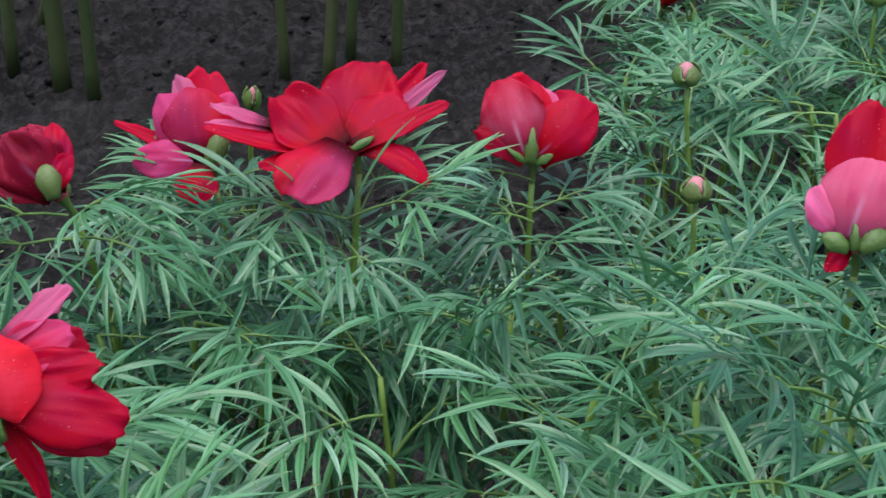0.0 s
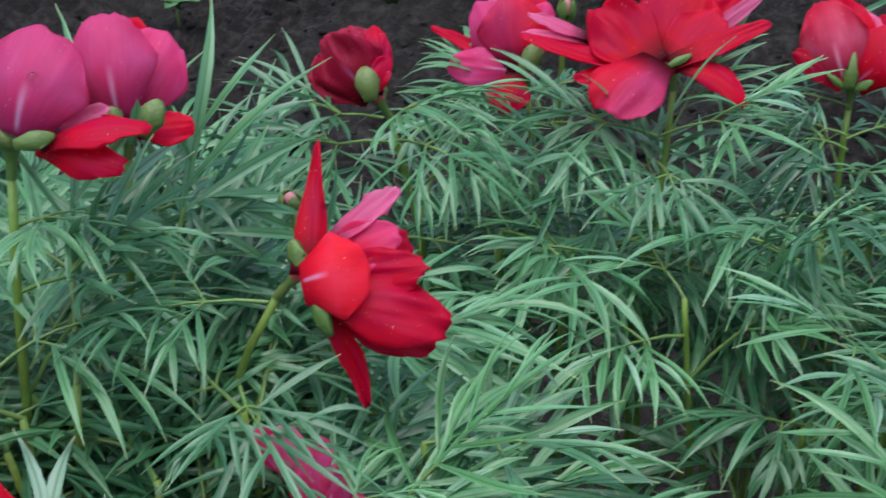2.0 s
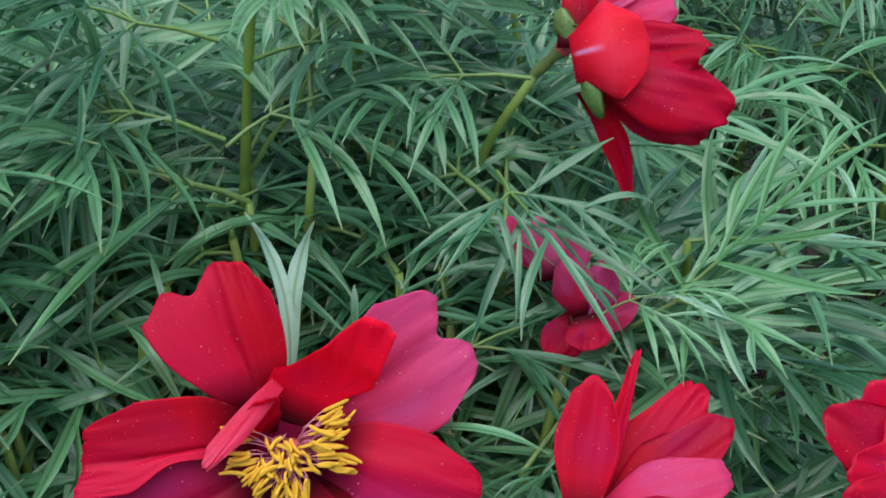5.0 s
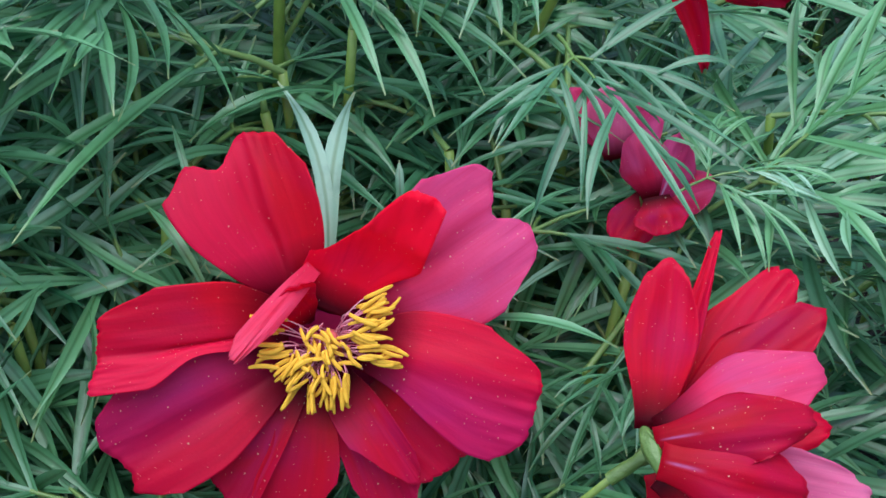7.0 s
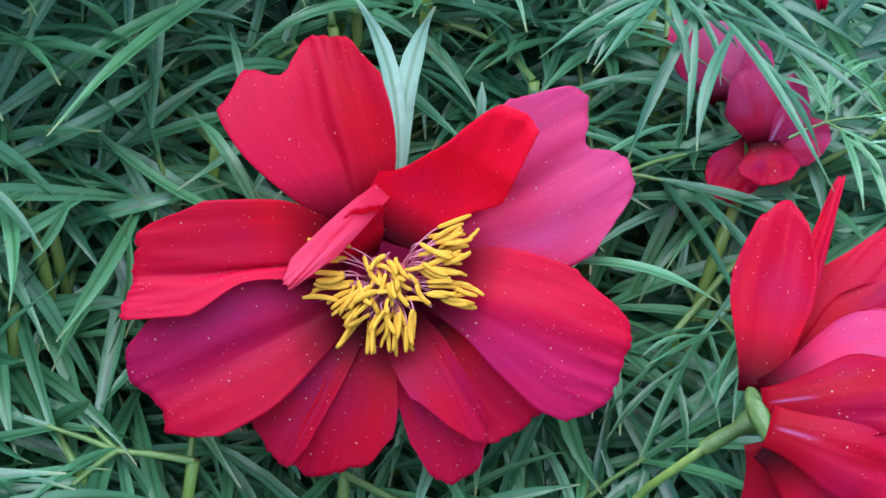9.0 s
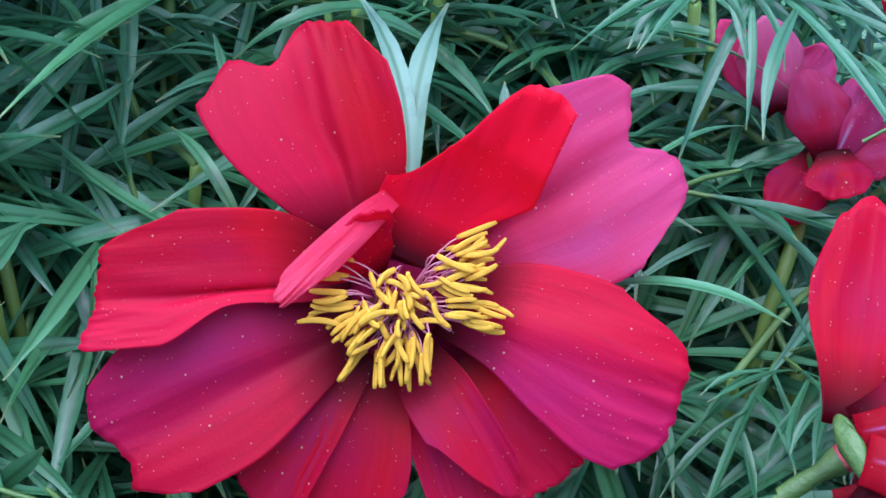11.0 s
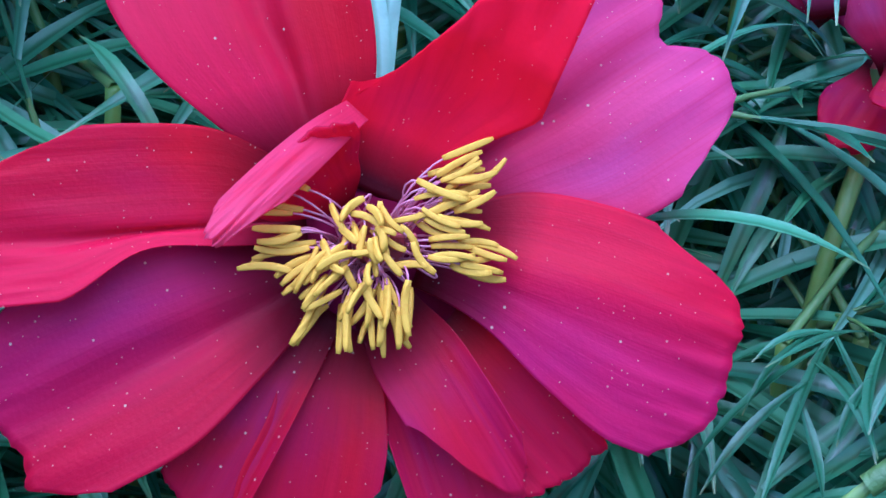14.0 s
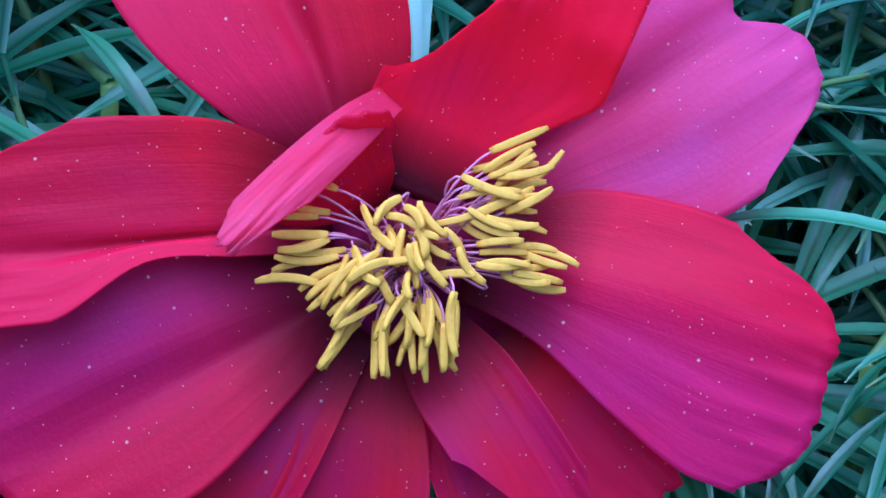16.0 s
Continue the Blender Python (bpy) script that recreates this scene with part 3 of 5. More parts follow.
def leaf_mesh(seed, full=1.0):
    """A leaf of three leaflets, each cut into a few long lobes that fan out from its axis and arch over; grows along +x."""
    rng = random.Random(seed)
    verts, faces, uvs, sv, sf = [], [], [], [], []
    up = Vector((0, 0, 1))

    def turned(d, nr, yaw, pitch):
        d = Matrix.Rotation(radians(yaw), 3, nr) @ d
        return (Matrix.Rotation(radians(pitch), 3, d.cross(nr).normalized()) @ d).normalized()

    petiole = rng.uniform(0.010, 0.024)
    d0 = Vector((1, 0, 0.3)).normalized()
    n0 = Vector((-0.3, 0, 1)).normalized()
    p0 = d0 * petiole
    stick(sv, sf, (0, 0, 0), p0, 0.0007, up)
    arch = rng.uniform(0.35, 1.25)
    for yaw in (-54, 2, 54):
        d1 = turned(d0, n0, yaw + rng.uniform(-16, 16), rng.uniform(-22, 20))
        l1 = rng.uniform(0.005, 0.011) * (1.4 if abs(yaw) < 9 else 0.9)
        p1 = p0 + d1 * l1
        stick(sv, sf, p0, p1, 0.00055, up)
        long = rng.uniform(0.036, 0.054) * (1.15 if abs(yaw) < 9 else 0.95)
        droop = arch * rng.uniform(0.75, 1.2)
        axis = lobe(verts, faces, uvs, p1 - d1 * 0.001, d1, up, long, rng.uniform(0.0024, 0.0031), droop, rng.uniform(-0.9, 0.9), rng.uniform(-0.6, 0.6), 9)
        hand = rng.choice((-1, 1))
        for k, at in enumerate((0, 0, 1, 2, 3, 4)):
            if rng.random() > full * (1.0 if k < 4 else 0.7):
                continue
            sgn = hand * (1 if k % 2 else -1)
            p, d, nr = axis[at]
            wide = (42 if k < 2 else 29) + rng.uniform(-12, 12)
            d2 = turned(d, nr, sgn * wide, rng.uniform(-20, 18))
            ll = long * (0.92 - 0.1 * at) * rng.uniform(0.72, 1.05)
            side = lobe(verts, faces, uvs, p, d2, up, ll, rng.uniform(0.0021, 0.0030), droop * rng.uniform(0.4, 1.5), sgn * rng.uniform(-0.7, 1.0), rng.uniform(-0.7, 0.7))
            if rng.random() < (0.75 if k < 2 else 0.35) * full:
                p, d, nr = side[rng.choice((1, 2, 3))]
                s2 = sgn if rng.random() < 0.65 else -sgn
                lobe(verts, faces, uvs, p, turned(d, nr, s2 * rng.uniform(20, 32), rng.uniform(-8, 8)), up, ll * rng.uniform(0.45, 0.7), rng.uniform(0.0018, 0.0024),
                     droop * rng.uniform(0.7, 1.3), s2 * rng.uniform(-0.2, 0.6), rng.uniform(-0.4, 0.4), 7)
    off = len(verts)
    slots = [0] * len(faces) + [1] * len(sf)
    return mesh_of("leaf", verts + sv, faces + [tuple(k + off for k in q) for q in sf], (LEAF, LEAFSTALK), slots, uvs + [(0.25, 0.5)] * len(sv))


LEAVES = [leaf_mesh(100 + k, 1.0 if k < 14 else 0.6) for k in range(20)]
SAMPLES = {}
for me in LEAVES:
    co = np.empty(len(me.vertices) * 3)
    me.vertices.foreach_get("co", co)
    SAMPLES[me.name] = co.reshape(-1, 3)[::2]

# ---------------------------------------------------------------- ground
rng = random.Random(5)
nx, ny = np.arange(-0.75, 1.1501, 0.0075), np.arange(0.30, 1.6501, 0.0075)
gx = np.concatenate([[-600, -150, -40, -12, -5, -2.5, -1.4, -1.0, -0.85], nx, [1.25, 1.4, 1.7, 2.4, 5, 12, 40, 150, 600]])
gy = np.concatenate([[-600, -150, -40, -12, -5, -2, -1.2, -0.8, -0.6, -0.45, -0.3, -0.15, -0.05, 0.05, 0.12, 0.2, 0.26], ny, [1.75, 1.9, 2.2, 3, 6, 14, 45, 160, 600]])


def ground_z(x, y):
    """Height of the soil: beds, clods and crumbs."""
    if not (-1.1 < x < 1.5 and -0.7 < y < 1.9):
        return 0.0
    v = Vector((x, y, 0))
    clod = abs(noise.noise(v * 24)) + 0.6 * abs(noise.noise(v * 52))
    return 0.018 * noise.noise(v * 4.0) + 0.014 * noise.noise(v * 12) + 0.034 * (0.45 - clod) - 0.012


verts, faces = [], []
for y in gy:
    for x in gx:
        verts.append((x, y, ground_z(x, y)))
w = len(gx)
for i in range(len(gy) - 1):
    for j in range(w - 1):
        faces.append((i * w + j, i * w + j + 1, (i + 1) * w + j + 1, (i + 1) * w + j))
ground = tagged(new("ground", mesh_of("ground", verts, faces, (SOIL,))), "dark grey-brown crumbly garden soil", "soil", kind="structure")


# crumbs of soil
verts, faces = [], []
ico = bmesh.new()
bmesh.ops.create_icosphere(ico, subdivisions=1, radius=1)
iv = [v.co.copy() for v in ico.verts]
ico.verts.index_update()
jf = [tuple(v.index for v in f.verts) for f in ico.faces]
ico.free()
for k in range(9000):
    x, y = rng.uniform(-0.8, 1.2), rng.uniform(0.3, 1.8)
    r = 0.0012 + 0.004 * rng.random() ** 3
    c = Vector((x, y, ground_z(x, y) + r * 0.1))
    off = len(verts)
    o = Vector((rng.uniform(0, 99), rng.uniform(0, 99), 0))
    for v in iv:
        verts.append(c + Vector((v.x * r * 1.2, v.y * r, v.z * r * 0.75)) * (1 + 0.5 * noise.noise(o + v * 1.5)))
    faces.extend(tuple(q + off for q in f) for f in jf)
tagged(new("soil_crumbs", mesh_of("soil_crumbs", verts, faces, (SOIL,))), "loose crumbs and clods of dark soil", "soil", kind="stuff")

# ---------------------------------------------------------------- stems with leaves
CLEAR = []  # (place, way, length, radius): room that the blooms keep free of leaves


def free_at(pts, rooms=CLEAR):
    """Whether almost no point of a leaf reaches into the room of a bloom."""
    for c, w, length, r, back, most in rooms:
        off = pts - np.array(c)
        t = off @ np.array(w)
        gap = np.linalg.norm(off - np.clip(t, 0, length)[:, None] * np.array(w), axis=1)
        if ((t > -back) & (gap < r)).mean() > most:
            return False
    return True


def stem_points(base, top, way, bend=0.5):
    """Points of a stem from the soil to the top, which it reaches along way."""
    base, top, way = Vector(base), Vector(top), Vector(way).normalized()
    far = (top - base).length
    return curve_points(base, base + Vector((0, 0, far * 0.45)), top - way * far * 0.28 * bend * 2, top, 14)


def grow_stem(owner, pts, radius=0.0016):
    """The stem of a shoot along its points."""
    v, f = tube(pts, [radius * (1.25 - 0.45 * i / 14) for i in range(len(pts))], 8)
    part("stem", mesh_of("stem", v, f, (STEM,)), owner)


def plan_leaves(pts, nodes, seed, size=1.0, elev=(5, 40), first=None):
    """Where leaves stand along a stem, at fractions of its length, and which ones; none reaches into the room of a bloom."""
    rng = random.Random(seed)
    turn = first if first is not None else rng.uniform(0, 360)
    plan = []
    for f in nodes:
        q = f * (len(pts) - 1)
        i = min(int(q), len(pts) - 2)
        p = pts[i].lerp(pts[i + 1], q - i)
        for attempt in range(7):
            az = turn + rng.uniform(-20, 20) + attempt * 51
            lift = rng.uniform(*elev)
            m = Matrix.Translation(p) @ pose(0, 0, 0, 0, 0, az) @ pose(0, 0, 0, rng.uniform(-18, 18), -lift, 0)
            me = rng.choice(LEAVES)
            m = m @ Matrix.Scale(size * rng.uniform(0.8, 1.12), 4)
            world_m = np.array(m)
            if free_at(SAMPLES[me.name] @ world_m[:3, :3].T + world_m[:3, 3]):
                plan.append((me, m, f))
                break
        turn += 137.5
    return plan


def grow_leaves(owner, plan):
    for me, m, f in plan:
        part("leaf", me, owner, m)


FLOWER_GROUP = "red peony flowers"


def resized(pieces, k):
    """The same pieces, k times as large."""
    return [(tuple(v * k for v in a), tuple(v * k for v in d), face, width * k, extra) for a, d, face, width, extra in pieces]


def peony(base, place, way, spin, label, petals, sepals, nodes=(0.9, 0.8, 0.68, 0.55), seed=0, stem_way=None, anthers=0, dark=False, rose=False,
          bend=0.5, first=None, size=1.0, calyx_leaves=(), elev=(0, 35), room=None, shape=None, radius=0.0016, spread=0.013, height=0.010,
          straps=(), placed=(), drop=0.0, aimed=(), guard=(), knob=0.0036):
    """A flowering shoot: stem, leaves and a bloom with its petals, sepals, stamens and carpels."""
    owner = thing("peony", base, label, "peony", FLOWER_GROUP)
    m = facing(place, way, spin)
    z = m.to_3x3() @ Vector((0, 0, 1))
    foot = Vector(place) - z * 0.010
    pts = stem_points(base, foot, stem_way or z, bend)
    grow_stem(owner, pts, radius)
    grow_leaves(owner, plan_leaves(pts, nodes, seed + 7, size, elev, first))
    bloom = part("bloom", receptacle_mesh(knob), owner, m)
    mats = (DARK_IN, DARK_OUT) if dark else (ROSE if rose else (PETAL_IN, PETAL_OUT))
    for k, p in enumerate(petals):
        az, length, width, o0, o1 = p[:5]
        extra = p[5] if len(p) > 5 else {}
        part("petal", petal_mesh(az, length, width, o0, o1, seed=seed * 37 + k, **{"mats": mats, **extra}), bloom, m)
    for word, pieces in (("petal", aimed), ("sepal", guard)):
        for k, (a, d, face, width, extra) in enumerate(pieces):
            part(word, aimed_petal(place, a, d, face, width, seed=seed * 53 + k, **extra), bloom)
    for k, (az, length, width, o0, o1, point) in enumerate(sepals):
        part("sepal", sepal_mesh(az, length, width, o0, o1, seed * 41 + k, point, drop), bloom, m)
    if anthers:
        stamens(bloom, m, anthers, seed + 3, spread, height, shape)
        carpels(bloom, m, seed + 4)
    for az, elev_deg, long in calyx_leaves:
        v, f, u = [], [], []
        a = radians(az)
        lobe(v, f, u, (0.003 * math.cos(a), 0.003 * math.sin(a), -0.006), Vector((math.cos(a), math.sin(a), math.tan(radians(elev_deg)))), Vector((0, 0, 1)), long, 0.0028, 0.2, 0.2)
        part("bract", mesh_of("bract", v, f, (LEAF,), None, u), bloom, m)
    for a, d, *more in straps:
        a, d = Vector(a), Vector(d)
        sag = Vector(more[1]) if len(more) > 1 else Vector((0, 0, (d - a).length * 0.12))
        pts = [a.lerp(d, i / 9) + sag * (4 * (i / 9) * (1 - i / 9)) for i in range(10)]
        part("leaf_lobe", strap(pts, more[0] if more else 0.0028, mat=more[2] if len(more) > 2 else None), owner)
    for p, az, lift, scale, k in placed:
        for turn in (0, 25, -25, 50, -50, 80, -80, 120, 180):
            m = Matrix.Translation(p) @ pose(0, 0, 0, 0, 0, az + turn) @ pose(0, 0, 0, 0, -lift, 0) @ Matrix.Scale(scale, 4)
            world_m = np.array(m)
            if free_at(SAMPLES[LEAVES[k].name] @ world_m[:3, :3].T + world_m[:3, 3], CLEAR[:1]):
                part("leaf", LEAVES[k], owner, m)
                break
    return owner


def ring(count, length, width, o0, o1, start=0, seed=0, spread=0.12, **extra):
    rng = random.Random(seed)
    return [(start + 360 * k / count + rng.uniform(-14, 14), length * rng.uniform(1 - spread, 1 + spread), width * rng.uniform(1 - spread, 1 + spread),
             o0 + rng.uniform(-5, 5), o1 + rng.uniform(-9, 9), dict(extra)) for k in range(count)]


TO_EYE = Vector((0.045, -0.782, 0.621))
for c, w, length, r in (
        ((0.0, 0.0, 0.318), TO_EYE, 0.3, 0.052), ((0.082, 0.088, 0.370), (0.05, -0.84, 0.55), 0.3, 0.036), ((-0.003, 0.082, 0.44), (0.2, -0.85, 0.5), 0.3, 0.022),
        ((0.03, 0.105, 0.435), (0.2, -0.85, 0.5), 0.3, 0.022), ((0.085, -0.008, 0.320), (0.0, -0.76, 0.65), 0.3, 0.04), ((0.14, -0.01, 0.325), (-0.2, -0.76, 0.65), 0.3, 0.03),
        ((0.185, 0.295, 0.34), (-0.05, -0.88, 0.46), 0.5, 0.05), ((0.13, 0.33, 0.33), (0.0, -0.88, 0.46), 0.5, 0.032), ((0.07, 0.295, 0.33), (0.05, -0.88, 0.46), 0.5, 0.022),
        ((0.27, 0.335, 0.315), (-0.15, -0.88, 0.46), 0.5, 0.034), ((0.36, 0.195, 0.34), (-0.3, -0.8, 0.5), 0.4, 0.03), ((0.378, 0.46, 0.275), (-0.3, -0.84, 0.42), 0.4, 0.014),
        ((0.3545, 0.366, 0.262), (-0.3, -0.84, 0.42), 0.3, 0.014), ((0.073, 0.040, 0.333), (-0.1, -0.78, 0.62), 0.25, 0.018), ((0.059, 0.055, 0.343), (-0.05, -0.78, 0.62), 0.25, 0.014), ((0.078, 0.072, 0.345), (-0.05, -0.8, 0.6), 0.25, 0.014)):
    CLEAR.append((Vector(c), Vector(w).normalized(), length, r, 0.004, 0.02))
CLEAR[0] = (*CLEAR[0][:3], 0.047, 0.014, 0.0)
for c in ((0.080, 0.289, 0.295), (0.087, 0.286, 0.268), (0.186, 0.290, 0.300), (0.183, 0.287, 0.272), (0.270, 0.332, 0.276), (0.271, 0.331, 0.255),
          (-0.009, 0.085, 0.388), (-0.013, 0.090, 0.362), (-0.017, 0.093, 0.336), (0.056, 0.082, 0.358), (0.051, 0.086, 0.340)):
    CLEAR.append((Vector(c), Vector((0.02, -0.87, 0.48)).normalized(), 0.14, 0.008, 0.0, 0.01))  # bare upper stems

# the wide-open bloom


def fanned_stamens(bloom, m, seed):
    """Stamens in fans that spread from the heart, their blunt grooved anthers almost side by side; the side under the folded petal stays bare."""
    rng = random.Random(seed)
    # first and last direction in degrees, nearest and farthest reach in millimetres, how many, the way they point and how far they stray from it
    fans = ((150, 168, 11.0, 13.5, 4, 172, 8), (178, 200, 9.0, 13.5, 8, 190, 12), (203, 236, 5.0, 9.5, 16, 226, 18), (233, 240, 11.0, 12.5, 3, 238, 6),
            (250, 272, 6.5, 12.0, 9, 256, 20), (272, 300, 6.5, 12.0, 11, 286, 20), (-16, 3, 8.5, 13.5, 12, -6, 16), (10, 36, 5.5, 13.5, 18, 2, 30),
            (32, 46, 9.0, 15.5, 10, 24, 34), (180, 360, 0.5, 6.5, 20, 0, 0), (0, 180, 0.5, 4.5, 9, 0, 0))
    for a0, a1, near, reach, count, toward, stray in fans:
        inner = not stray
        for k in range(count):
            a = radians(a0 + (a1 - a0) * (k * 0.618 % 1.0) + rng.uniform(-2, 2))
            rad = near + (reach - near) * rng.random() ** 0.8
            q = rad / 14
            mid = Vector((math.cos(a) * rad - 0.6, math.sin(a) * rad, 8.4 - 4.2 * q * q + rng.uniform(-1.6, 1.2))) * 0.001
            way = radians(toward + rng.uniform(-stray, stray))
            lean = Vector((math.cos(way), math.sin(way), rng.uniform(-0.25, 0.2)))
            if inner:
                way = radians(rng.choice((-75, -50, -110, 130, -20)) + rng.uniform(-25, 25))
                lean = Vector((math.cos(way), math.sin(way), rng.uniform(-0.1, 0.6)))
            lean.normalize()
            long = rng.uniform(0.0026, 0.0046) if inner else rng.uniform(0.0044, 0.0063)
            across = lean.cross(Vector((0, 0, 1))).normalized()
            p0, p3 = mid - lean * long * 0.5, mid + lean * long * 0.5
            foot = Vector((math.cos(a) * 0.0034 - 0.0008, math.sin(a) * 0.0034, -0.001)) + Vector((rng.uniform(-1, 1), rng.uniform(-1, 1), 0)) * 0.001
            v, f = tube(curve_points(foot, foot + Vector((0, 0, 0.0045)), p0 - lean * 0.003, p0 + lean * long * 0.1, 7), [0.00013] * 8, 5)
            bend = (across * rng.uniform(-1, 1) + Vector((0, 0, rng.uniform(-0.4, 0.9)))) * 0.0007
            pts = curve_points(p0, p0 + lean * long * 0.33 + bend, p3 - lean * long * 0.33 + bend, p3, 8)
            fat = rng.uniform(0.66, 0.9)
            v2, f2 = tube(pts, [fat * r for r in (0.00040, 0.00051, 0.00054, 0.00055, 0.00055, 0.00054, 0.00052, 0.00046, 0.00030)], 10)
            for i in range(len(v2)):
                if i % 5 == 0:  # the groove between the two lobes
                    v2[i] = v2[i].lerp(pts[i // 10], 0.5)
            off = len(v)
            part("stamen", mesh_of("stamen", v + v2, f + [tuple(j + off for j in g) for g in f2], (FILAMENT, ANTHER), [0] * len(f) + [1] * len(f2)), bloom, m)


wide_open = peony((0.02, 0.06, -0.012), (0.0018, -0.001, 0.3195), TO_EYE, 0, "wide-open crimson peony with a golden boss of stamens", [],
      [(60, 0.014, 0.012, 80, 110, 0), (180, 0.013, 0.012, 80, 110, 0), (300, 0.014, 0.012, 80, 110, 0.2)], nodes=(0.8, 0.66, 0.5), seed=1, drop=0.006,
      stem_way=(0, -0.3, 1), elev=(-10, 20),
      # the first two lobes carry the skylight on them as colour
      straps=(((0.0005, 0.0187, 0.3220), (0.0045, 0.0520, 0.3440), 0.0042, (-0.002, 0.0, 0.003), SKYLIT_LEAF), ((-0.0003, 0.0180, 0.3220), (-0.0120, 0.0530, 0.3460), 0.0034, (0.004, 0.0, 0.003), SKYLIT_LEAF), ((0.0300, 0.0090, 0.3170), (0.0590, 0.0015, 0.3165), 0.0026),
              ((-0.0290, 0.0150, 0.3190), (-0.0621, 0.0309, 0.3304), 0.0024, (0.0, 0.0, -0.004)), ((-0.0285, 0.0305, 0.3300), (-0.0342, 0.0454, 0.3400), 0.0016), ((0.0340, 0.0190, 0.3300), (0.0535, 0.0330, 0.3330), 0.0013),
              ((0.0150, 0.0270, 0.3300), (0.0146, 0.0348, 0.3385), 0.0018), ((-0.0250, 0.0150, 0.3200), (-0.0391, 0.0310, 0.3300), 0.0024)))
heart = next(o for o in wide_open.children if o.name.startswith("bloom"))


def open_petal(seed, front=None, back=None, **form):
    part("petal", shaped_petal(mats=(front or PETAL_IN, back or PETAL_OUT), seed=seed, **form), heart, PLACE[heart])


# pink and plum fronts carry sheen painted into the petal colour
open_petal(1, base=(-6.79, 9.51, -4), tip=(-17.8, 41.1, -2), left=(4.95, 10.9, 16.1, 18.6), right=(4.54, 8.9, 10.8, 10.8), rim=(0.74, 0.95, 1, 1.02, 0.88, 0.94, 0.78), bow=2.5, cup=2.0, crease=((0.12, 1.8, 0.1),), front=PINK_SHEEN)
open_petal(2, base=(-8.75, 3.07, -3), tip=(-46.1, -1.64, 4), left=(2.88, 2.88, 2.88, 7.9), right=(6.29, 10.7, 11.7, 11.7), rim=(0.65, 0.93, 0.97, 0.98, 1, 1.05, 1.04), bow=3.0, cup=1.0, crease=((0.1, 1.8, 0.14),), front=PINK_SHEEN)
open_petal(3, base=(-7.45, -3.6, -4), tip=(-43.9, -22.9, -1), left=(3.68, 7.98, 11.8, 12.5), right=(5.62, 10.3, 12.5, 12.9), rim=(0.77, 0.95, 1.01, 0.98, 0.93, 0.97, 0.77), front=PLUM_SHEEN, bow=3.0, cup=1.0, crease=((0.1, 1.6, 0.2),))
open_petal(4, base=(-5.83, -7.38, -5), tip=(-18.8, -33.8, -5), left=(2.24, 2.59, 2.88, 2.88), right=(4.9, 5.98, 7.09, 7.96), rim=(0.87, 0.93, 0.98, 1.01, 1, 0.99, 0.84), front=PLUM_IN, bow=1.5, cup=1.5, ruffle=0.7)
open_petal(5, base=(-3.95, -7.28, -6), tip=(-9.09, -36.1, -7), left=(4.03, 6.43, 8.43, 8.66), right=(4.6, 5.19, 6.06, 7.81), rim=(0.98, 1.03, 1.02, 0.98, 0.92, 0.86, 0.67), bow=2.0, cup=1.5, ruffle=0.7)
open_petal(6, base=(0.4, -7.03, -6.5), tip=(11.9, -36.3, -7), left=(4.38, 6.64, 8.58, 8.75), right=(3.57, 4.25, 4.38, 4.47), rim=(0.69, 0.9, 0.96, 1, 0.99, 0.96, 0.83), bow=2.0, cup=1.5, front=PLUM_IN, ruffle=0.7)
open_petal(7, base=(2.39, -5.91, -3), tip=(17, -28, -2), left=(1.9, 3.43, 3.71, 3.71), right=(5.91, 6.97, 6.97, 7.04), rim=(0.41, 0.67, 0.89, 1.01, 0.98, 0.92, 0.79), front=PLUM_IN, bow=2.0, cup=1.6, ruffle=0.6)
open_petal(8, base=(5.74, -6.72, -6.5), tip=(24.4, -25.6, -7), left=(5.72, 6.73, 7.2, 7.3), right=(4.37, 5.94, 7.23, 8.54), rim=(0.86, 0.93, 0.97, 1, 0.99, 0.98, 0.7), bow=1.0, ruffle=0.7)
open_petal(9, base=(4.99, -0.94, -3), tip=(40, -12.7, 0), left=(6.42, 11.2, 12.8, 12.8), right=(3.57, 5.2, 9.39, 12.7), rim=(0.88, 0.99, 1.03, 1.02, 1.02, 0.94, 0.65), front=PLUM_SHEEN, bow=3.0, cup=-1.0, crease=((0.3, -1.2, 0.25),))
open_petal(10, base=(4.06, 5.82, -5), tip=(36.5, 28.3, -2), left=(3.77, 7.11, 11.9, 14.6), right=(5.34, 11.3, 16.2, 16.7), rim=(0.66, 0.9, 0.99, 1.0, 0.88, 0.95, 0.99, 0.93, 0.68), front=PINK_IN, back=ROSE_OUT, bow=3.0, cup=1.0, crease=((-0.05, 1.8, 0.14),))
# this petal's red is brightened for the light that comes through it
open_petal(11, base=(-0.29, 6.02, -4), tip=(7.04, 23.6, 9), left=(5.49, 8.3, 8.3, 8.61), right=(2.86, 5.4, 9.2, 13.7), rim=(1.48, 1.56, 1.45, 1, 0.73, 0.53, 0.39), bow=-3.0, cup=1.5, ruffle=1.0, front=LIT_RED, back=LIT_RED)
open_petal(12, base=(-2.8, 15.3, 1), tip=(-17.4, -1.66, 14), left=(1.4, 2.0, 2.3, 2.4), right=(2.0, 2.6, 2.9, 3.0), rim=(0.84, 0.94, 1.01, 1.01, 1.01, 0.82, 0.66), front=BLUSH_PLAIN, back=BLUSH_PLAIN, bow=2.5, cup=-1.0, ruffle=1.6)
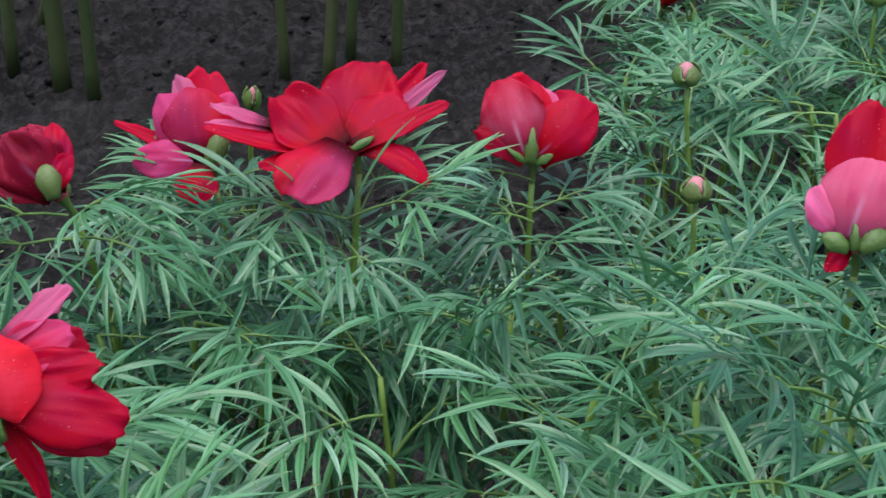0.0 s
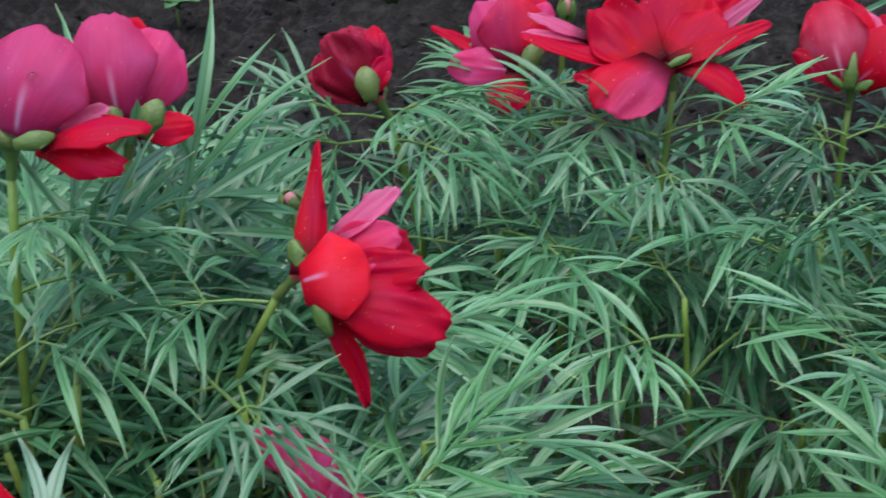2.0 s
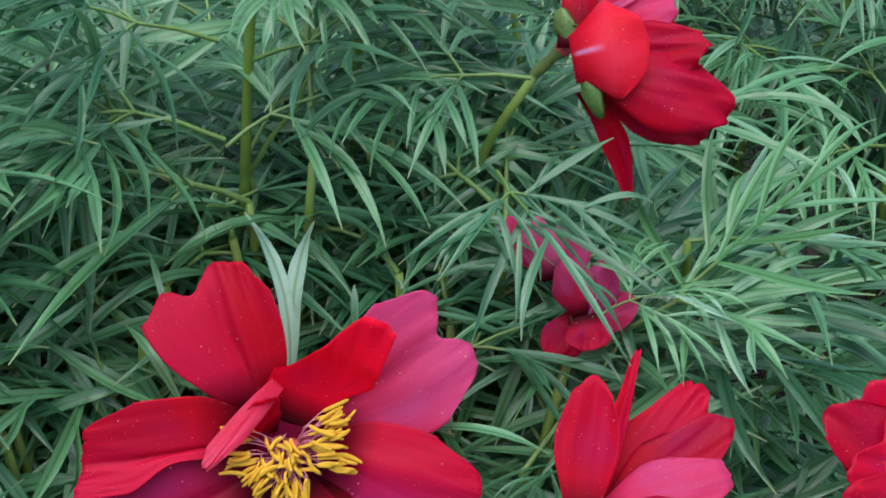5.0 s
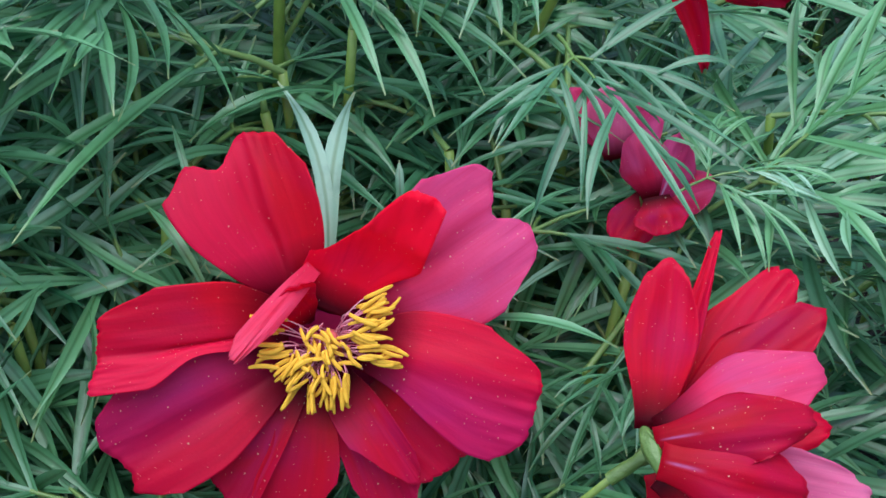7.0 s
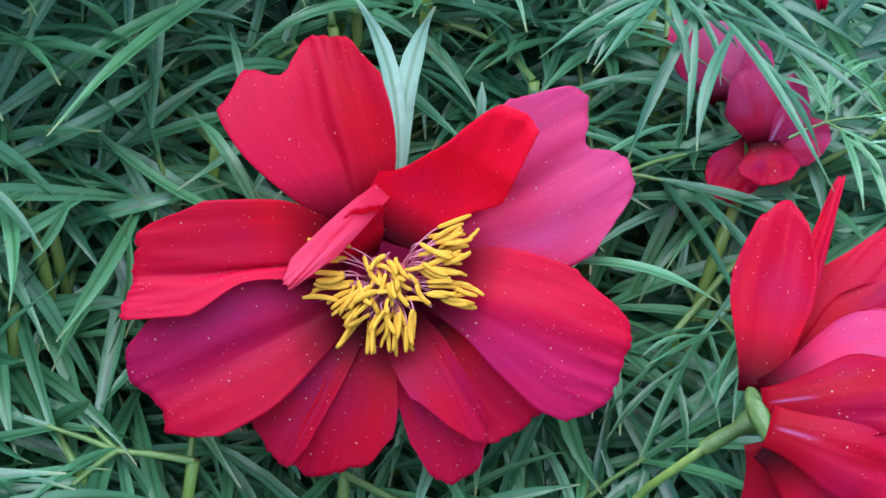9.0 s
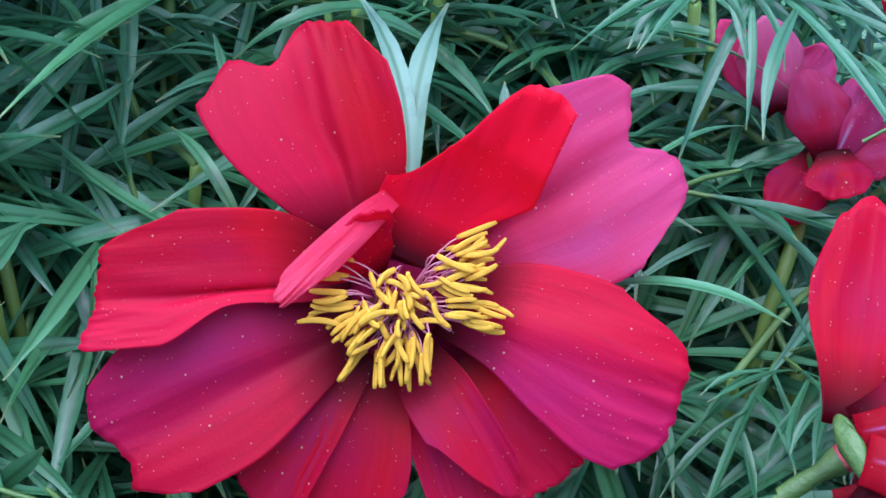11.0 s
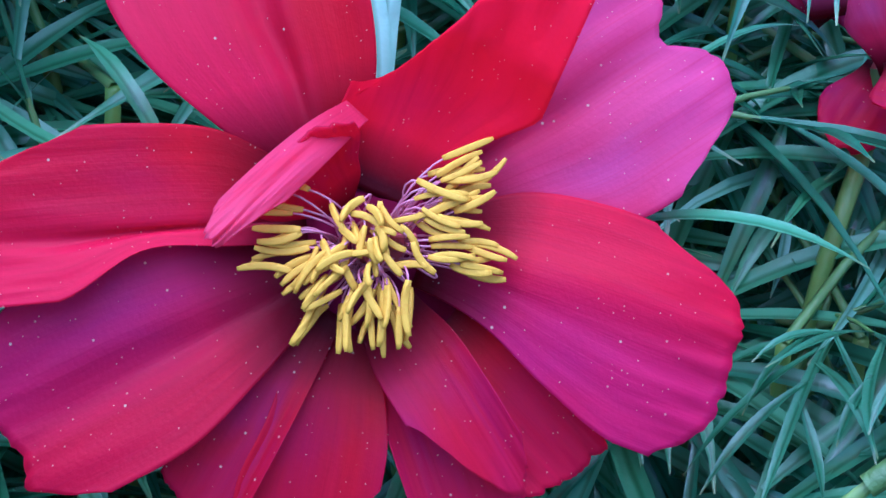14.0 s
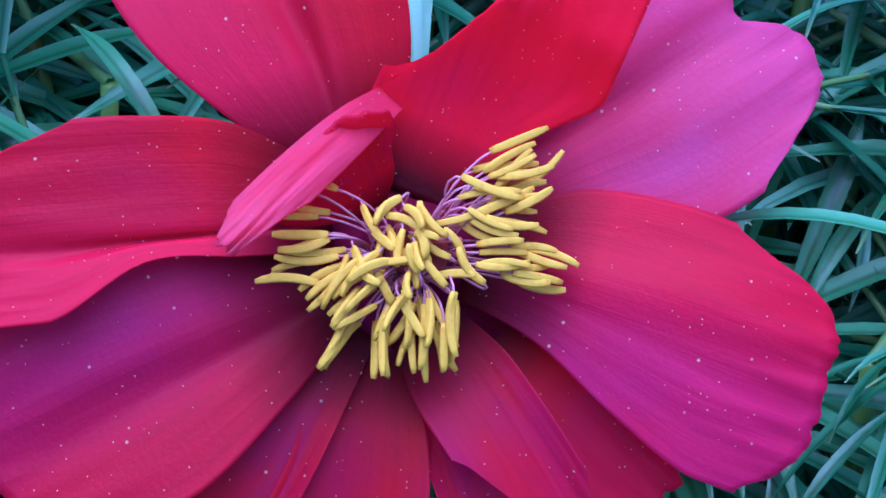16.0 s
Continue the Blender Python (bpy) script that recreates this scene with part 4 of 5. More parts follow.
open_petal(13, base=(-3.58, 4.37, -4), tip=(-8.4, 9.61, 7), left=(0.5, 4.34, 7.39, 9.0), right=(0.5, 3.44, 4.5, 6.19), rim=(0.95, 1.05, 1.12, 1.12, 1.13, 1.09, 1.01), bow=-1.0, cup=1.0, ruffle=0.5)
# disc added to close the gaps between the petals' feet
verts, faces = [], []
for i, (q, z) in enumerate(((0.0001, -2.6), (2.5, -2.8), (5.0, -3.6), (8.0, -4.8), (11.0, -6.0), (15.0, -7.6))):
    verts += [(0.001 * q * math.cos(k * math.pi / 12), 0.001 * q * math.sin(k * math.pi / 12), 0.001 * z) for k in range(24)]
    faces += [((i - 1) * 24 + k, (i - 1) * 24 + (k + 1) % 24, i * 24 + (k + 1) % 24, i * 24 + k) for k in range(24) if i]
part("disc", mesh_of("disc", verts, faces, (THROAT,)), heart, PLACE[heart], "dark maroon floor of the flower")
fanned_stamens(heart, PLACE[heart], 4)
carpels(heart, PLACE[heart] @ Matrix.Diagonal((0.9, 0.9, 0.75, 1)), 5)

# the bloom that hangs to one side
D_PIECES = [((3.1, -3.5, 1.6), (5.7, 22.6, 27.4), (0.15, -0.83, 0.53), 12.0, dict(taper=0.6, foot=0.9, tip=0.5, cup=-0.6, mats=(PETAL_IN, PETAL_IN))),
    ((1.2, -6.2, 1.3), (19.5, -5.4, 4.6), (-0.1, -0.72, 0.69), 24.9, dict(foot=0.55, tip=0.5, cup=-0.75, bow=0.16, mats=(FLAME_OUT, PETAL_IN))),
    ((5.5, 8.5, 1.6), (26.9, 23.5, 12), (-0.14, -0.22, 0.97), 9.5, dict(cup=0.4, tip=0.3, foot=0.5, ruffle=0.003, mats=PALE)),
    ((2.9, 6.8, -4.5), (26.8, 10.5, 6.5), (-0.13, -0.61, 0.78), 15.3, dict(cup=0.4, tip=0.4, mats=PINK)),
    ((3.1, 3.9, -5.4), (34.9, -0.1, 0.4), (-0.13, -0.61, 0.78), 15.1, dict(cup=0.4, tip=0.4, ruffle=0.003, mats=INSIDE)),
    ((4.8, -6, -2.5), (40, -9.1, -12.4), (-0.05, -0.69, 0.73), 19.4, dict(cup=-0.5, tip=0.35, bow=0.05, ruffle=0.003, foot=0.4, mats=INSIDE)),
    ((5.3, 1.5, -9.3), (35.7, -3.2, -23.1), (-0.05, -0.72, 0.69), 15.3, dict(cup=0.3, tip=0.4, mats=OUTSIDE)),
    ((5.4, -1.8, -10.8), (16.7, -9.3, -38.4), (-0.14, -0.71, 0.69), 8.3, dict(taper=0.2, cup=0.7, tip=0.5, sweep=-0.002, foot=0.7, mats=INSIDE)),
    ((1, 18.1, -9), (29.3, 24, -5.9), (-0.05, -0.72, 0.69), 18.9, dict(cup=0.5, mats=INSIDE))]
DS_PIECES = [((1.4, -2.2, 0.1), (-1.4, 3.1, 8.7), (-0.55, -0.57, 0.61), 6.0, dict(tip=0.5, cup=-0.8, bow=0.15, mats=(SEPAL, SEPAL), thick=0.0016, ruffle=0.0005, rows=8, cols=8, foot=0.6)),
    ((4.1, -7.5, -1.1), (8.4, -12.3, -12.7), (-0.33, -0.84, 0.43), 5.1, dict(tip=0.6, cup=-0.8, bow=0.12, mats=(SEPAL, SEPAL), thick=0.0016, ruffle=0.0005, rows=8, cols=8, foot=0.6))]
peony((0.035, 0.10, -0.012), (0.0642, 0.0787, 0.3758), (0.6, -0.15, 0.75), 0, "crimson peony nodding sideways on a bent green stem",
      [],
      [], aimed=D_PIECES, guard=DS_PIECES, nodes=(0.8, 0.72, 0.6), size=0.85, seed=2, stem_way=(0.5, -0.15, 0.85), elev=(-5, 25), radius=0.0014, knob=0.0024,
      placed=(((0.0560, 0.0740, 0.370), 195, -5, 0.85, 6), ((0.0480, 0.0610, 0.352), 235, -10, 0.8, 7)))

# two upright pink-backed blooms side by side
P_PIECES = [((3.5, -6.2, 4.3), (13.4, 8.4, 26.3), (-0.05, -0.81, 0.58), 31.5, dict(foot=0.5, tip=0.5, cup=-0.75, bow=0.2, ruffle=0.002, mats=ROSE_BACK)),
    ((-0.4, 4.5, -0.9), (-4.6, 16.8, 15), (0.05, -0.78, 0.62), 16.1, dict(cup=0.6, tip=0.5, mats=INSIDE)),
    ((-2.4, 16.9, -7.4), (3.8, 30.4, 13.3), (0.05, -0.72, 0.69), 25.6, dict(cup=0.7, tip=0.5, bow=-0.15, mats=INSIDE)),
    ((1.5, 8.1, -2.8), (13.9, 21.8, 13.8), (0.05, -0.72, 0.69), 17.7, dict(cup=0.6, tip=0.5, mats=INSIDE)),
    ((9, -2.8, 1.7), (26, 1.8, 7.5), (-0.15, -0.35, 0.93), 7.7, dict(cup=0.5, tip=0.4, foot=0.6, mats=PALE)),
    ((10.5, -9.2, 2.8), (38.5, -11.4, 8), (0.14, -0.18, 0.97), 12.3, dict(cup=-0.4, tip=0.45, bow=0.12, foot=0.45, mats=INSIDE)),
    ((8, -5.9, 0.7), (32.4, -15.2, -1.2), (0.15, -0.78, 0.61), 11.3, dict(cup=-0.5, tip=0.5, foot=0.4, bow=0.1, mats=OUTSIDE))]
PS_PIECES = [((2.6, -5.7, 1.4), (-10.6, -2.7, 7.3), (-0.15, -0.83, 0.54), 7.4, dict(tip=0.5, cup=-0.9, bow=0.2, mats=(SEPAL, SEPAL), thick=0.0016, ruffle=0.0005, rows=8, cols=8, foot=0.6)),
    ((4.6, -12.9, 5), (16.6, -12.9, 7.5), (0.14, -0.88, 0.44), 6.4, dict(tip=0.5, cup=-0.9, bow=0.22, mats=(SEPAL, SEPAL), thick=0.0016, ruffle=0.0005, rows=8, cols=8, foot=0.6))]
F_PIECES = [((-1.1, -7.1, 4.4), (-4, 8, 28.3), (-0, -0.81, 0.58), 25.8, dict(foot=0.5, tip=0.5, cup=-0.75, bow=0.16, mats=ROSE_BACK)),
    ((0.2, -0.1, 0.3), (9.7, 13.2, 20.3), (0.15, -0.81, 0.57), 24.2, dict(foot=0.5, tip=0.5, cup=-0.7, bow=0.15, mats=ROSE_BACK)),
    ((-3, 7.4, -2.6), (-1.6, 22.4, 20.8), (0.05, -0.78, 0.62), 21.8, dict(cup=0.5, tip=0.5, mats=INSIDE)),
    ((-6.3, 18, -8), (-7.4, 35.8, 12.6), (0.05, -0.78, 0.62), 24.1, dict(cup=0.6, tip=0.5, bow=-0.12, mats=INSIDE)),
    ((2.5, -3.4, -1.4), (18.1, -2.3, -1), (0.15, -0.65, 0.75), 10.0, dict(cup=-0.4, tip=0.4, foot=0.5, mats=INSIDE))]
FS_PIECES = [((4.7, -11.3, 1), (10.7, -7.7, 9.7), (0.05, -0.84, 0.54), 8.1, dict(tip=0.5, cup=-0.9, bow=0.2, mats=(SEPAL, SEPAL), thick=0.0016, ruffle=0.0005, rows=8, cols=8, foot=0.6)),
    ((0.4, -11.9, 4), (-3.2, -11, 9.5), (-0.05, -0.84, 0.54), 5.9, dict(tip=0.5, cup=-0.9, bow=0.2, mats=(SEPAL, SEPAL), thick=0.0016, ruffle=0.0005, rows=8, cols=8, foot=0.6))]
flamed = peony((-0.03, 0.10, -0.012), (-0.006, 0.080, 0.418), (0.12, 0.1, 1), 0, "rose-pink peony half open, pale flame on its petal backs",
      [],
      [], aimed=P_PIECES, guard=resized(PS_PIECES, 0.88), nodes=(0.9, 0.82, 0.74, 0.66, 0.55), seed=3, calyx_leaves=((185, 5, 0.035),), elev=(0, 30), first=300, rose=True,
      placed=((( -0.0090, 0.0800, 0.392), -15, 8, 0.8, 2), ((-0.0165, 0.068, 0.384), 200, 8, 0.85, 3), ((-0.0160, 0.0600, 0.362), 190, 10, 1.0, 5), ((-0.0160, 0.0600, 0.360), -25, 10, 0.95, 9)))
outer = min((o for o in flamed.children_recursive if o.name.startswith("petal")), key=lambda o: o.name)
spot = PLACE[outer] @ outer.data.vertices[10 * 21 + 11].co
bead = bmesh.new()
bmesh.ops.create_uvsphere(bead, u_segments=16, v_segments=10, radius=0.0015)
for v in bead.verts:
    v.co.y *= 0.8
    v.co.z *= 1.0 if v.co.z > 0 else 1.12
drop_mesh = bpy.data.meshes.new("water_drop")
bead.to_mesh(drop_mesh)
bead.free()
drop_mesh.materials.append(DROP)
drop_mesh.polygons.foreach_set("use_smooth", [True] * len(drop_mesh.polygons))
water = new("water_drop", drop_mesh)
water.location = spot + Vector((0.0, -0.0010, 0))
tagged(water, "clear round water drop on a pink petal", "water drop")
peony((0.02, 0.13, -0.012), (0.019, 0.106, 0.409), (0.15, 0.1, 1), 0, "rose-pink peony half open beside another on a straight stem",
      [],
      [], aimed=F_PIECES, guard=FS_PIECES, nodes=(0.9, 0.82, 0.72, 0.6), seed=4, calyx_leaves=((285, 50, 0.03),), elev=(-5, 30), rose=True)

# cup-shaped bloom low beside the open one, and the next one to it
G_PIECES = [((-0.9, -0.3, 5.6), (2.4, 22.2, 29.4), (-0.16, -0.7, 0.7), 14.6, dict(cup=0.6, tip=0.4, foot=0.5, mats=INSIDE)),
    ((1.4, 4.7, 2.1), (13.2, 32.2, 28.3), (-0.25, -0.68, 0.69), 7.1, dict(cup=0.5, taper=0.45, tip=0.4, foot=0.7, mats=INSIDE)),
    ((2.2, 6.9, -1.6), (28.3, 29.9, 21.4), (-0.15, -0.55, 0.82), 15.3, dict(cup=0.4, tip=0.45, mats=INSIDE)),
    ((2.1, 3.7, 0.8), (33.8, 21.5, 17.2), (-0.06, -0.56, 0.83), 16.2, dict(cup=0.3, tip=0.5, mats=PLUM)),
    ((-0.4, -3.3, 8.2), (30.9, 5.1, 16.4), (-0.07, -0.37, 0.93), 17.2, dict(cup=-0.4, tip=0.45, bow=0.12, foot=0.4, mats=(PINK_IN, PETAL_IN))),
    ((-1.3, -7.9, 10.5), (28.4, -4.4, 12.9), (-0.06, -0.63, 0.77), 13.8, dict(cup=-0.5, tip=0.45, bow=0.14, foot=0.4, mats=OUTSIDE)),
    ((3.1, 5.5, -3.3), (35.5, 9.6, -3.6), (-0.06, -0.56, 0.83), 14.2, dict(cup=0.4, tip=0.45, mats=INSIDE))]
G_B_PIECES = [((-0.4, -11.6, 9.2), (26.9, -14.3, 2.6), (-0.06, -0.7, 0.71), 16.8, dict(cup=-0.5, tip=0.45, bow=0.12, foot=0.45, mats=OUTSIDE)),
    ((5.7, -0.9, -1.9), (41.5, -5.9, -6.9), (-0.06, -0.56, 0.83), 12.8, dict(cup=0.3, tip=0.4, mats=PALE)),
    ((0.5, -9.4, 3.9), (22.7, -17.8, -10.8), (-0.06, -0.7, 0.71), 17.7, dict(cup=-0.4, tip=0.45, bow=0.1, foot=0.45, mats=INSIDE)),
    ((0.6, -5.3, -0.5), (9.2, -15.1, -19.3), (-0.16, -0.76, 0.63), 15.9, dict(cup=-0.4, tip=0.45, bow=0.1, foot=0.45, mats=OUTSIDE)),
    ((4, 9.4, -11.3), (32, 6.7, -25.7), (0.03, -0.55, 0.83), 19.2, dict(cup=0.4, tip=0.45, mats=INSIDE))]
GS_PIECES = [((0, -13.4, 7), (-3.4, -4.1, 10.5), (-0.57, -0.57, 0.59), 3.7, dict(tip=0.5, cup=-0.6, bow=0.14, mats=(SEPAL, SEPAL), thick=0.0016, ruffle=0.0005, rows=8, cols=8, foot=0.6))]
H_PIECES = [((-13.9, 7.5, 16.2), (-33.4, 16, 27.8), (-0.09, -0.52, 0.85), 17.5, dict(cup=0.3, tip=0.45, foot=0.5, mats=INSIDE)),
    ((-11.6, 10.3, 13.3), (-21.5, 23.3, 30.9), (-0.09, -0.52, 0.85), 18.9, dict(cup=0.3, tip=0.4, foot=0.5, notch=0.06, mats=INSIDE)),
    ((-12.5, 3.9, 18.1), (-30.6, 2.5, 23.1), (-0.09, -0.6, 0.8), 14.7, dict(cup=0.3, tip=0.4, foot=0.5, mats=INSIDE))]
peony((0.05, 0.02, -0.012), (0.0655, -0.0185, 0.3085), (0.80, 0.22, 0.54), 0, "crimson cup-shaped peony leaning on a curved stem",
      [],
      [], aimed=G_PIECES + G_B_PIECES, guard=GS_PIECES, nodes=(0.85, 0.7, 0.55), seed=5, stem_way=(0.5, -0.25, 0.8), elev=(-15, 15), radius=0.0010, knob=0.0026)
peony((0.15, 0.04, -0.012), (0.152, -0.016, 0.303), (0.15, -0.6, 0.78), 0, "open crimson peony among the feathery leaves",
      ring(7, 0.036, 0.030, 56, 80, 20, 61, cup=0.4) + ring(3, 0.03, 0.022, 45, 60, 50, 62, cup=0.6),
      [(60, 0.013, 0.011, 80, 100, 0), (200, 0.013, 0.011, 80, 100, 0)], nodes=(0.8, 0.65, 0.5), seed=6, aimed=H_PIECES, anthers=40, stem_way=(0, -0.3, 1), elev=(-15, 15))

# faded bloom half buried in leaves
R_PIECES = [((-7.6, 13.1, 0.7), (-18.3, 17.2, 16.3), (-0.2, -0.36, 0.91), 9.0, dict(cup=0.4, tip=0.4, foot=0.5, mats=PINK)),
    ((-7.9, 8, 3.9), (-10.7, 14, 18.6), (0.01, -0.6, 0.8), 11.7, dict(cup=-0.4, tip=0.4, foot=0.5, mats=PALE)),
    ((-7.1, 9.8, 2.8), (0.7, 16.6, 12), (0.1, -0.6, 0.8), 9.9, dict(cup=-0.4, tip=0.4, foot=0.5, mats=ROSE_BACK)),
    ((-0.1, -3.5, 1.6), (-4.9, 3.3, 14.3), (-0.09, -0.67, 0.74), 11.5, dict(cup=-0.5, tip=0.45, foot=0.5, bow=0.15, mats=PINK)),
    ((0.6, -3.5, 1.6), (5.7, 4.5, 12.5), (0.1, -0.67, 0.74), 10.4, dict(cup=-0.5, tip=0.45, foot=0.5, bow=0.15, mats=ROSE_BACK)),
    ((0.6, -3.5, 1.6), (12.7, -1.4, 4.5), (0.1, -0.67, 0.74), 10.4, dict(cup=-0.5, tip=0.45, foot=0.5, mats=PINK)),
    ((-0.3, -6.2, 4.7), (1.5, -12.7, -0.7), (0.1, -0.6, 0.8), 12.2, dict(cup=-0.4, tip=0.4, foot=0.5, mats=PLUM)),
    ((-1.2, 0.4, 0.2), (-8.3, -8.2, -7.9), (0.01, -0.6, 0.8), 11.1, dict(cup=-0.4, tip=0.4, foot=0.5, mats=PLUM))]
peony((0.09, 0.06, -0.012), (0.069, 0.044, 0.322), (0.3, 0.4, 0.8), 0, "dull rose peony half hidden under drooping leaves",
      [],
      [], aimed=R_PIECES, nodes=(0.9, 0.84, 0.76, 0.66), seed=7, elev=(0, 25), rose=True, first=250, size=0.72,
      placed=(((0.0720, 0.0330, 0.331), 12, 8, 0.52, 9),))

# the blooms at the back of the bush
K_PIECES = [((1.3, 7.9, 2.5), (13.5, 31.1, 42.7), (-0.12, -0.75, 0.65), 30.8, dict(cup=0.4, tip=0.4, foot=0.45, mats=INSIDE)),
    ((-6.6, -4.7, 6.6), (5.4, 5.9, 32.7), (-0.2, -0.67, 0.72), 32.0, dict(cup=-0.5, tip=0.4, foot=0.5, bow=0.15, mats=(BLUSH_BACK, PETAL_IN))),
    ((-6.7, -3, 5.7), (-16.5, 8.1, 22.4), (-0.3, -0.7, 0.64), 16.1, dict(cup=-0.4, tip=0.4, foot=0.5, bow=0.1, mats=PALE)),
    ((-1.9, -3.8, 5.6), (22.1, 4.8, 27.3), (0.07, -0.77, 0.64), 26.1, dict(cup=-0.5, tip=0.4, foot=0.5, bow=0.15, mats=ROSE_BACK)),
    ((6.8, 15.9, -2.4), (32.5, 35, 30.3), (-0.12, -0.75, 0.65), 31.4, dict(cup=0.5, tip=0.4, mats=INSIDE)),
    ((-3.4, 0.5, 0.4), (-13.3, -5.6, -4.9), (-0.2, -0.67, 0.72), 8.1, dict(cup=-0.4, tip=0.4, foot=0.6, mats=INSIDE))]
KS_PIECES = [((-8.5, -9.9, 5.3), (-18.9, -5, 10.9), (-0.23, -0.84, 0.49), 9.5, dict(tip=0.5, cup=-0.9, bow=0.2, mats=(SEPAL, SEPAL), thick=0.0016, ruffle=0.0005, rows=8, cols=8, foot=0.6)),
    ((-6.5, -11.3, 5.4), (-6.1, -7.4, 16.4), (-0.14, -0.86, 0.49), 5.6, dict(tip=0.6, taper=0.3, cup=-0.9, bow=0.15, mats=(SEPAL, SEPAL), thick=0.0016, ruffle=0.0005, rows=8, cols=8, foot=0.6)),
    ((-4.2, -10.8, 4.9), (7.9, -8.6, 12.1), (-0.04, -0.87, 0.49), 10.7, dict(tip=0.5, cup=-0.9, bow=0.2, mats=(SEPAL, SEPAL), thick=0.0016, ruffle=0.0005, rows=8, cols=8, foot=0.6))]
B_PIECES = [((-4.2, -4.2, 0.4), (-58.2, 1.6, 13.8), (-0.13, -0.25, 0.96), 10.6, dict(cup=0.3, tip=0.5, foot=0.8, bow=-0.05, mats=INSIDE)),
    ((-6.4, -4.1, 0), (-29.4, 14.8, 19.4), (-0.16, -0.42, 0.9), 30.2, dict(cup=0.4, tip=0.45, foot=0.5, notch=0.05, ruffle=0.004, mats=INSIDE)),
    ((-0.9, 5.1, -2.9), (10.7, 30.8, 24.5), (-0.08, -0.59, 0.8), 34.0, dict(cup=0.5, tip=0.4, foot=0.5, notch=0.06, ruffle=0.004, mats=INSIDE)),
    ((-2.6, -2.1, 0.2), (20.7, 12.2, 14.6), (0.05, -0.48, 0.87), 24.6, dict(cup=0.5, tip=0.45, foot=0.5, mats=INSIDE)),
    ((-2, -5.6, 2.4), (36.9, -2.3, 17.5), (0.05, -0.41, 0.91), 11.0, dict(cup=0.4, tip=0.5, foot=0.7, mats=INSIDE))]
B_B_PIECES = [((6.8, 12.2, -0.8), (27.9, 24, 20.8), (0.09, -0.76, 0.64), 5.9, dict(cup=0.5, tip=0.4, foot=0.6, mats=PALE)),
    ((7.9, 11.6, 0.4), (33, 24, 23.9), (0.09, -0.76, 0.64), 9.1, dict(cup=0.5, tip=0.4, foot=0.6, mats=INSIDE)),
    ((7.7, 10.5, 0.4), (39.4, 18.5, 21.9), (0.09, -0.76, 0.64), 6.8, dict(cup=0.5, tip=0.4, foot=0.6, mats=PALE)),
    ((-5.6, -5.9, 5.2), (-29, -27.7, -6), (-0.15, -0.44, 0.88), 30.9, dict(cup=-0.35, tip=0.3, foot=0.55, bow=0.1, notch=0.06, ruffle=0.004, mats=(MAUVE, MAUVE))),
    ((1.5, -4.1, 1.9), (26.7, -19, -10), (0.05, -0.48, 0.87), 12.8, dict(cup=-0.4, tip=0.5, foot=0.6, bow=0.14, sweep=-0.003, mats=INSIDE))]
B_C_PIECES = [((-13.1, -4.7, 1.3), (-39, -7.4, -1.3), (-0.16, -0.45, 0.88), 8.8, dict(cup=-0.4, tip=0.4, foot=0.6, mats=INSIDE)),
    ((-30.2, 16.7, 2.3), (-57.1, 16.8, 8.2), (-0.15, -0.38, 0.91), 5.4, dict(cup=0.3, tip=0.4, foot=0.6, mats=PALE)),
    ((-30.1, 17.6, 3.9), (-54.8, 21.7, 13.2), (-0.15, -0.38, 0.91), 6.8, dict(cup=0.3, tip=0.4, foot=0.6, mats=PALE)),
    ((-2.4, 12.6, -6.4), (-11.6, 32.2, 5.4), (-0.08, -0.59, 0.8), 29.8, dict(cup=0.5, tip=0.45, foot=0.5, mats=INSIDE))]
BS_PIECES = [((-2.7, -7.8, 2.5), (6.8, -6.5, 7), (-0.02, -0.87, 0.49), 3.7, dict(tip=0.6, cup=-0.7, bow=0.15, mats=(SEPAL, SEPAL), thick=0.0016, ruffle=0.0005, rows=8, cols=8, foot=0.6)),
    ((-6.8, -7.9, 1.4), (-29.1, -6.8, 2), (-0.22, -0.84, 0.49), 5.3, dict(tip=0.6, cup=-0.7, bow=0.1, mats=(SEPAL, SEPAL), thick=0.0016, ruffle=0.0005, rows=8, cols=8, foot=0.6))]
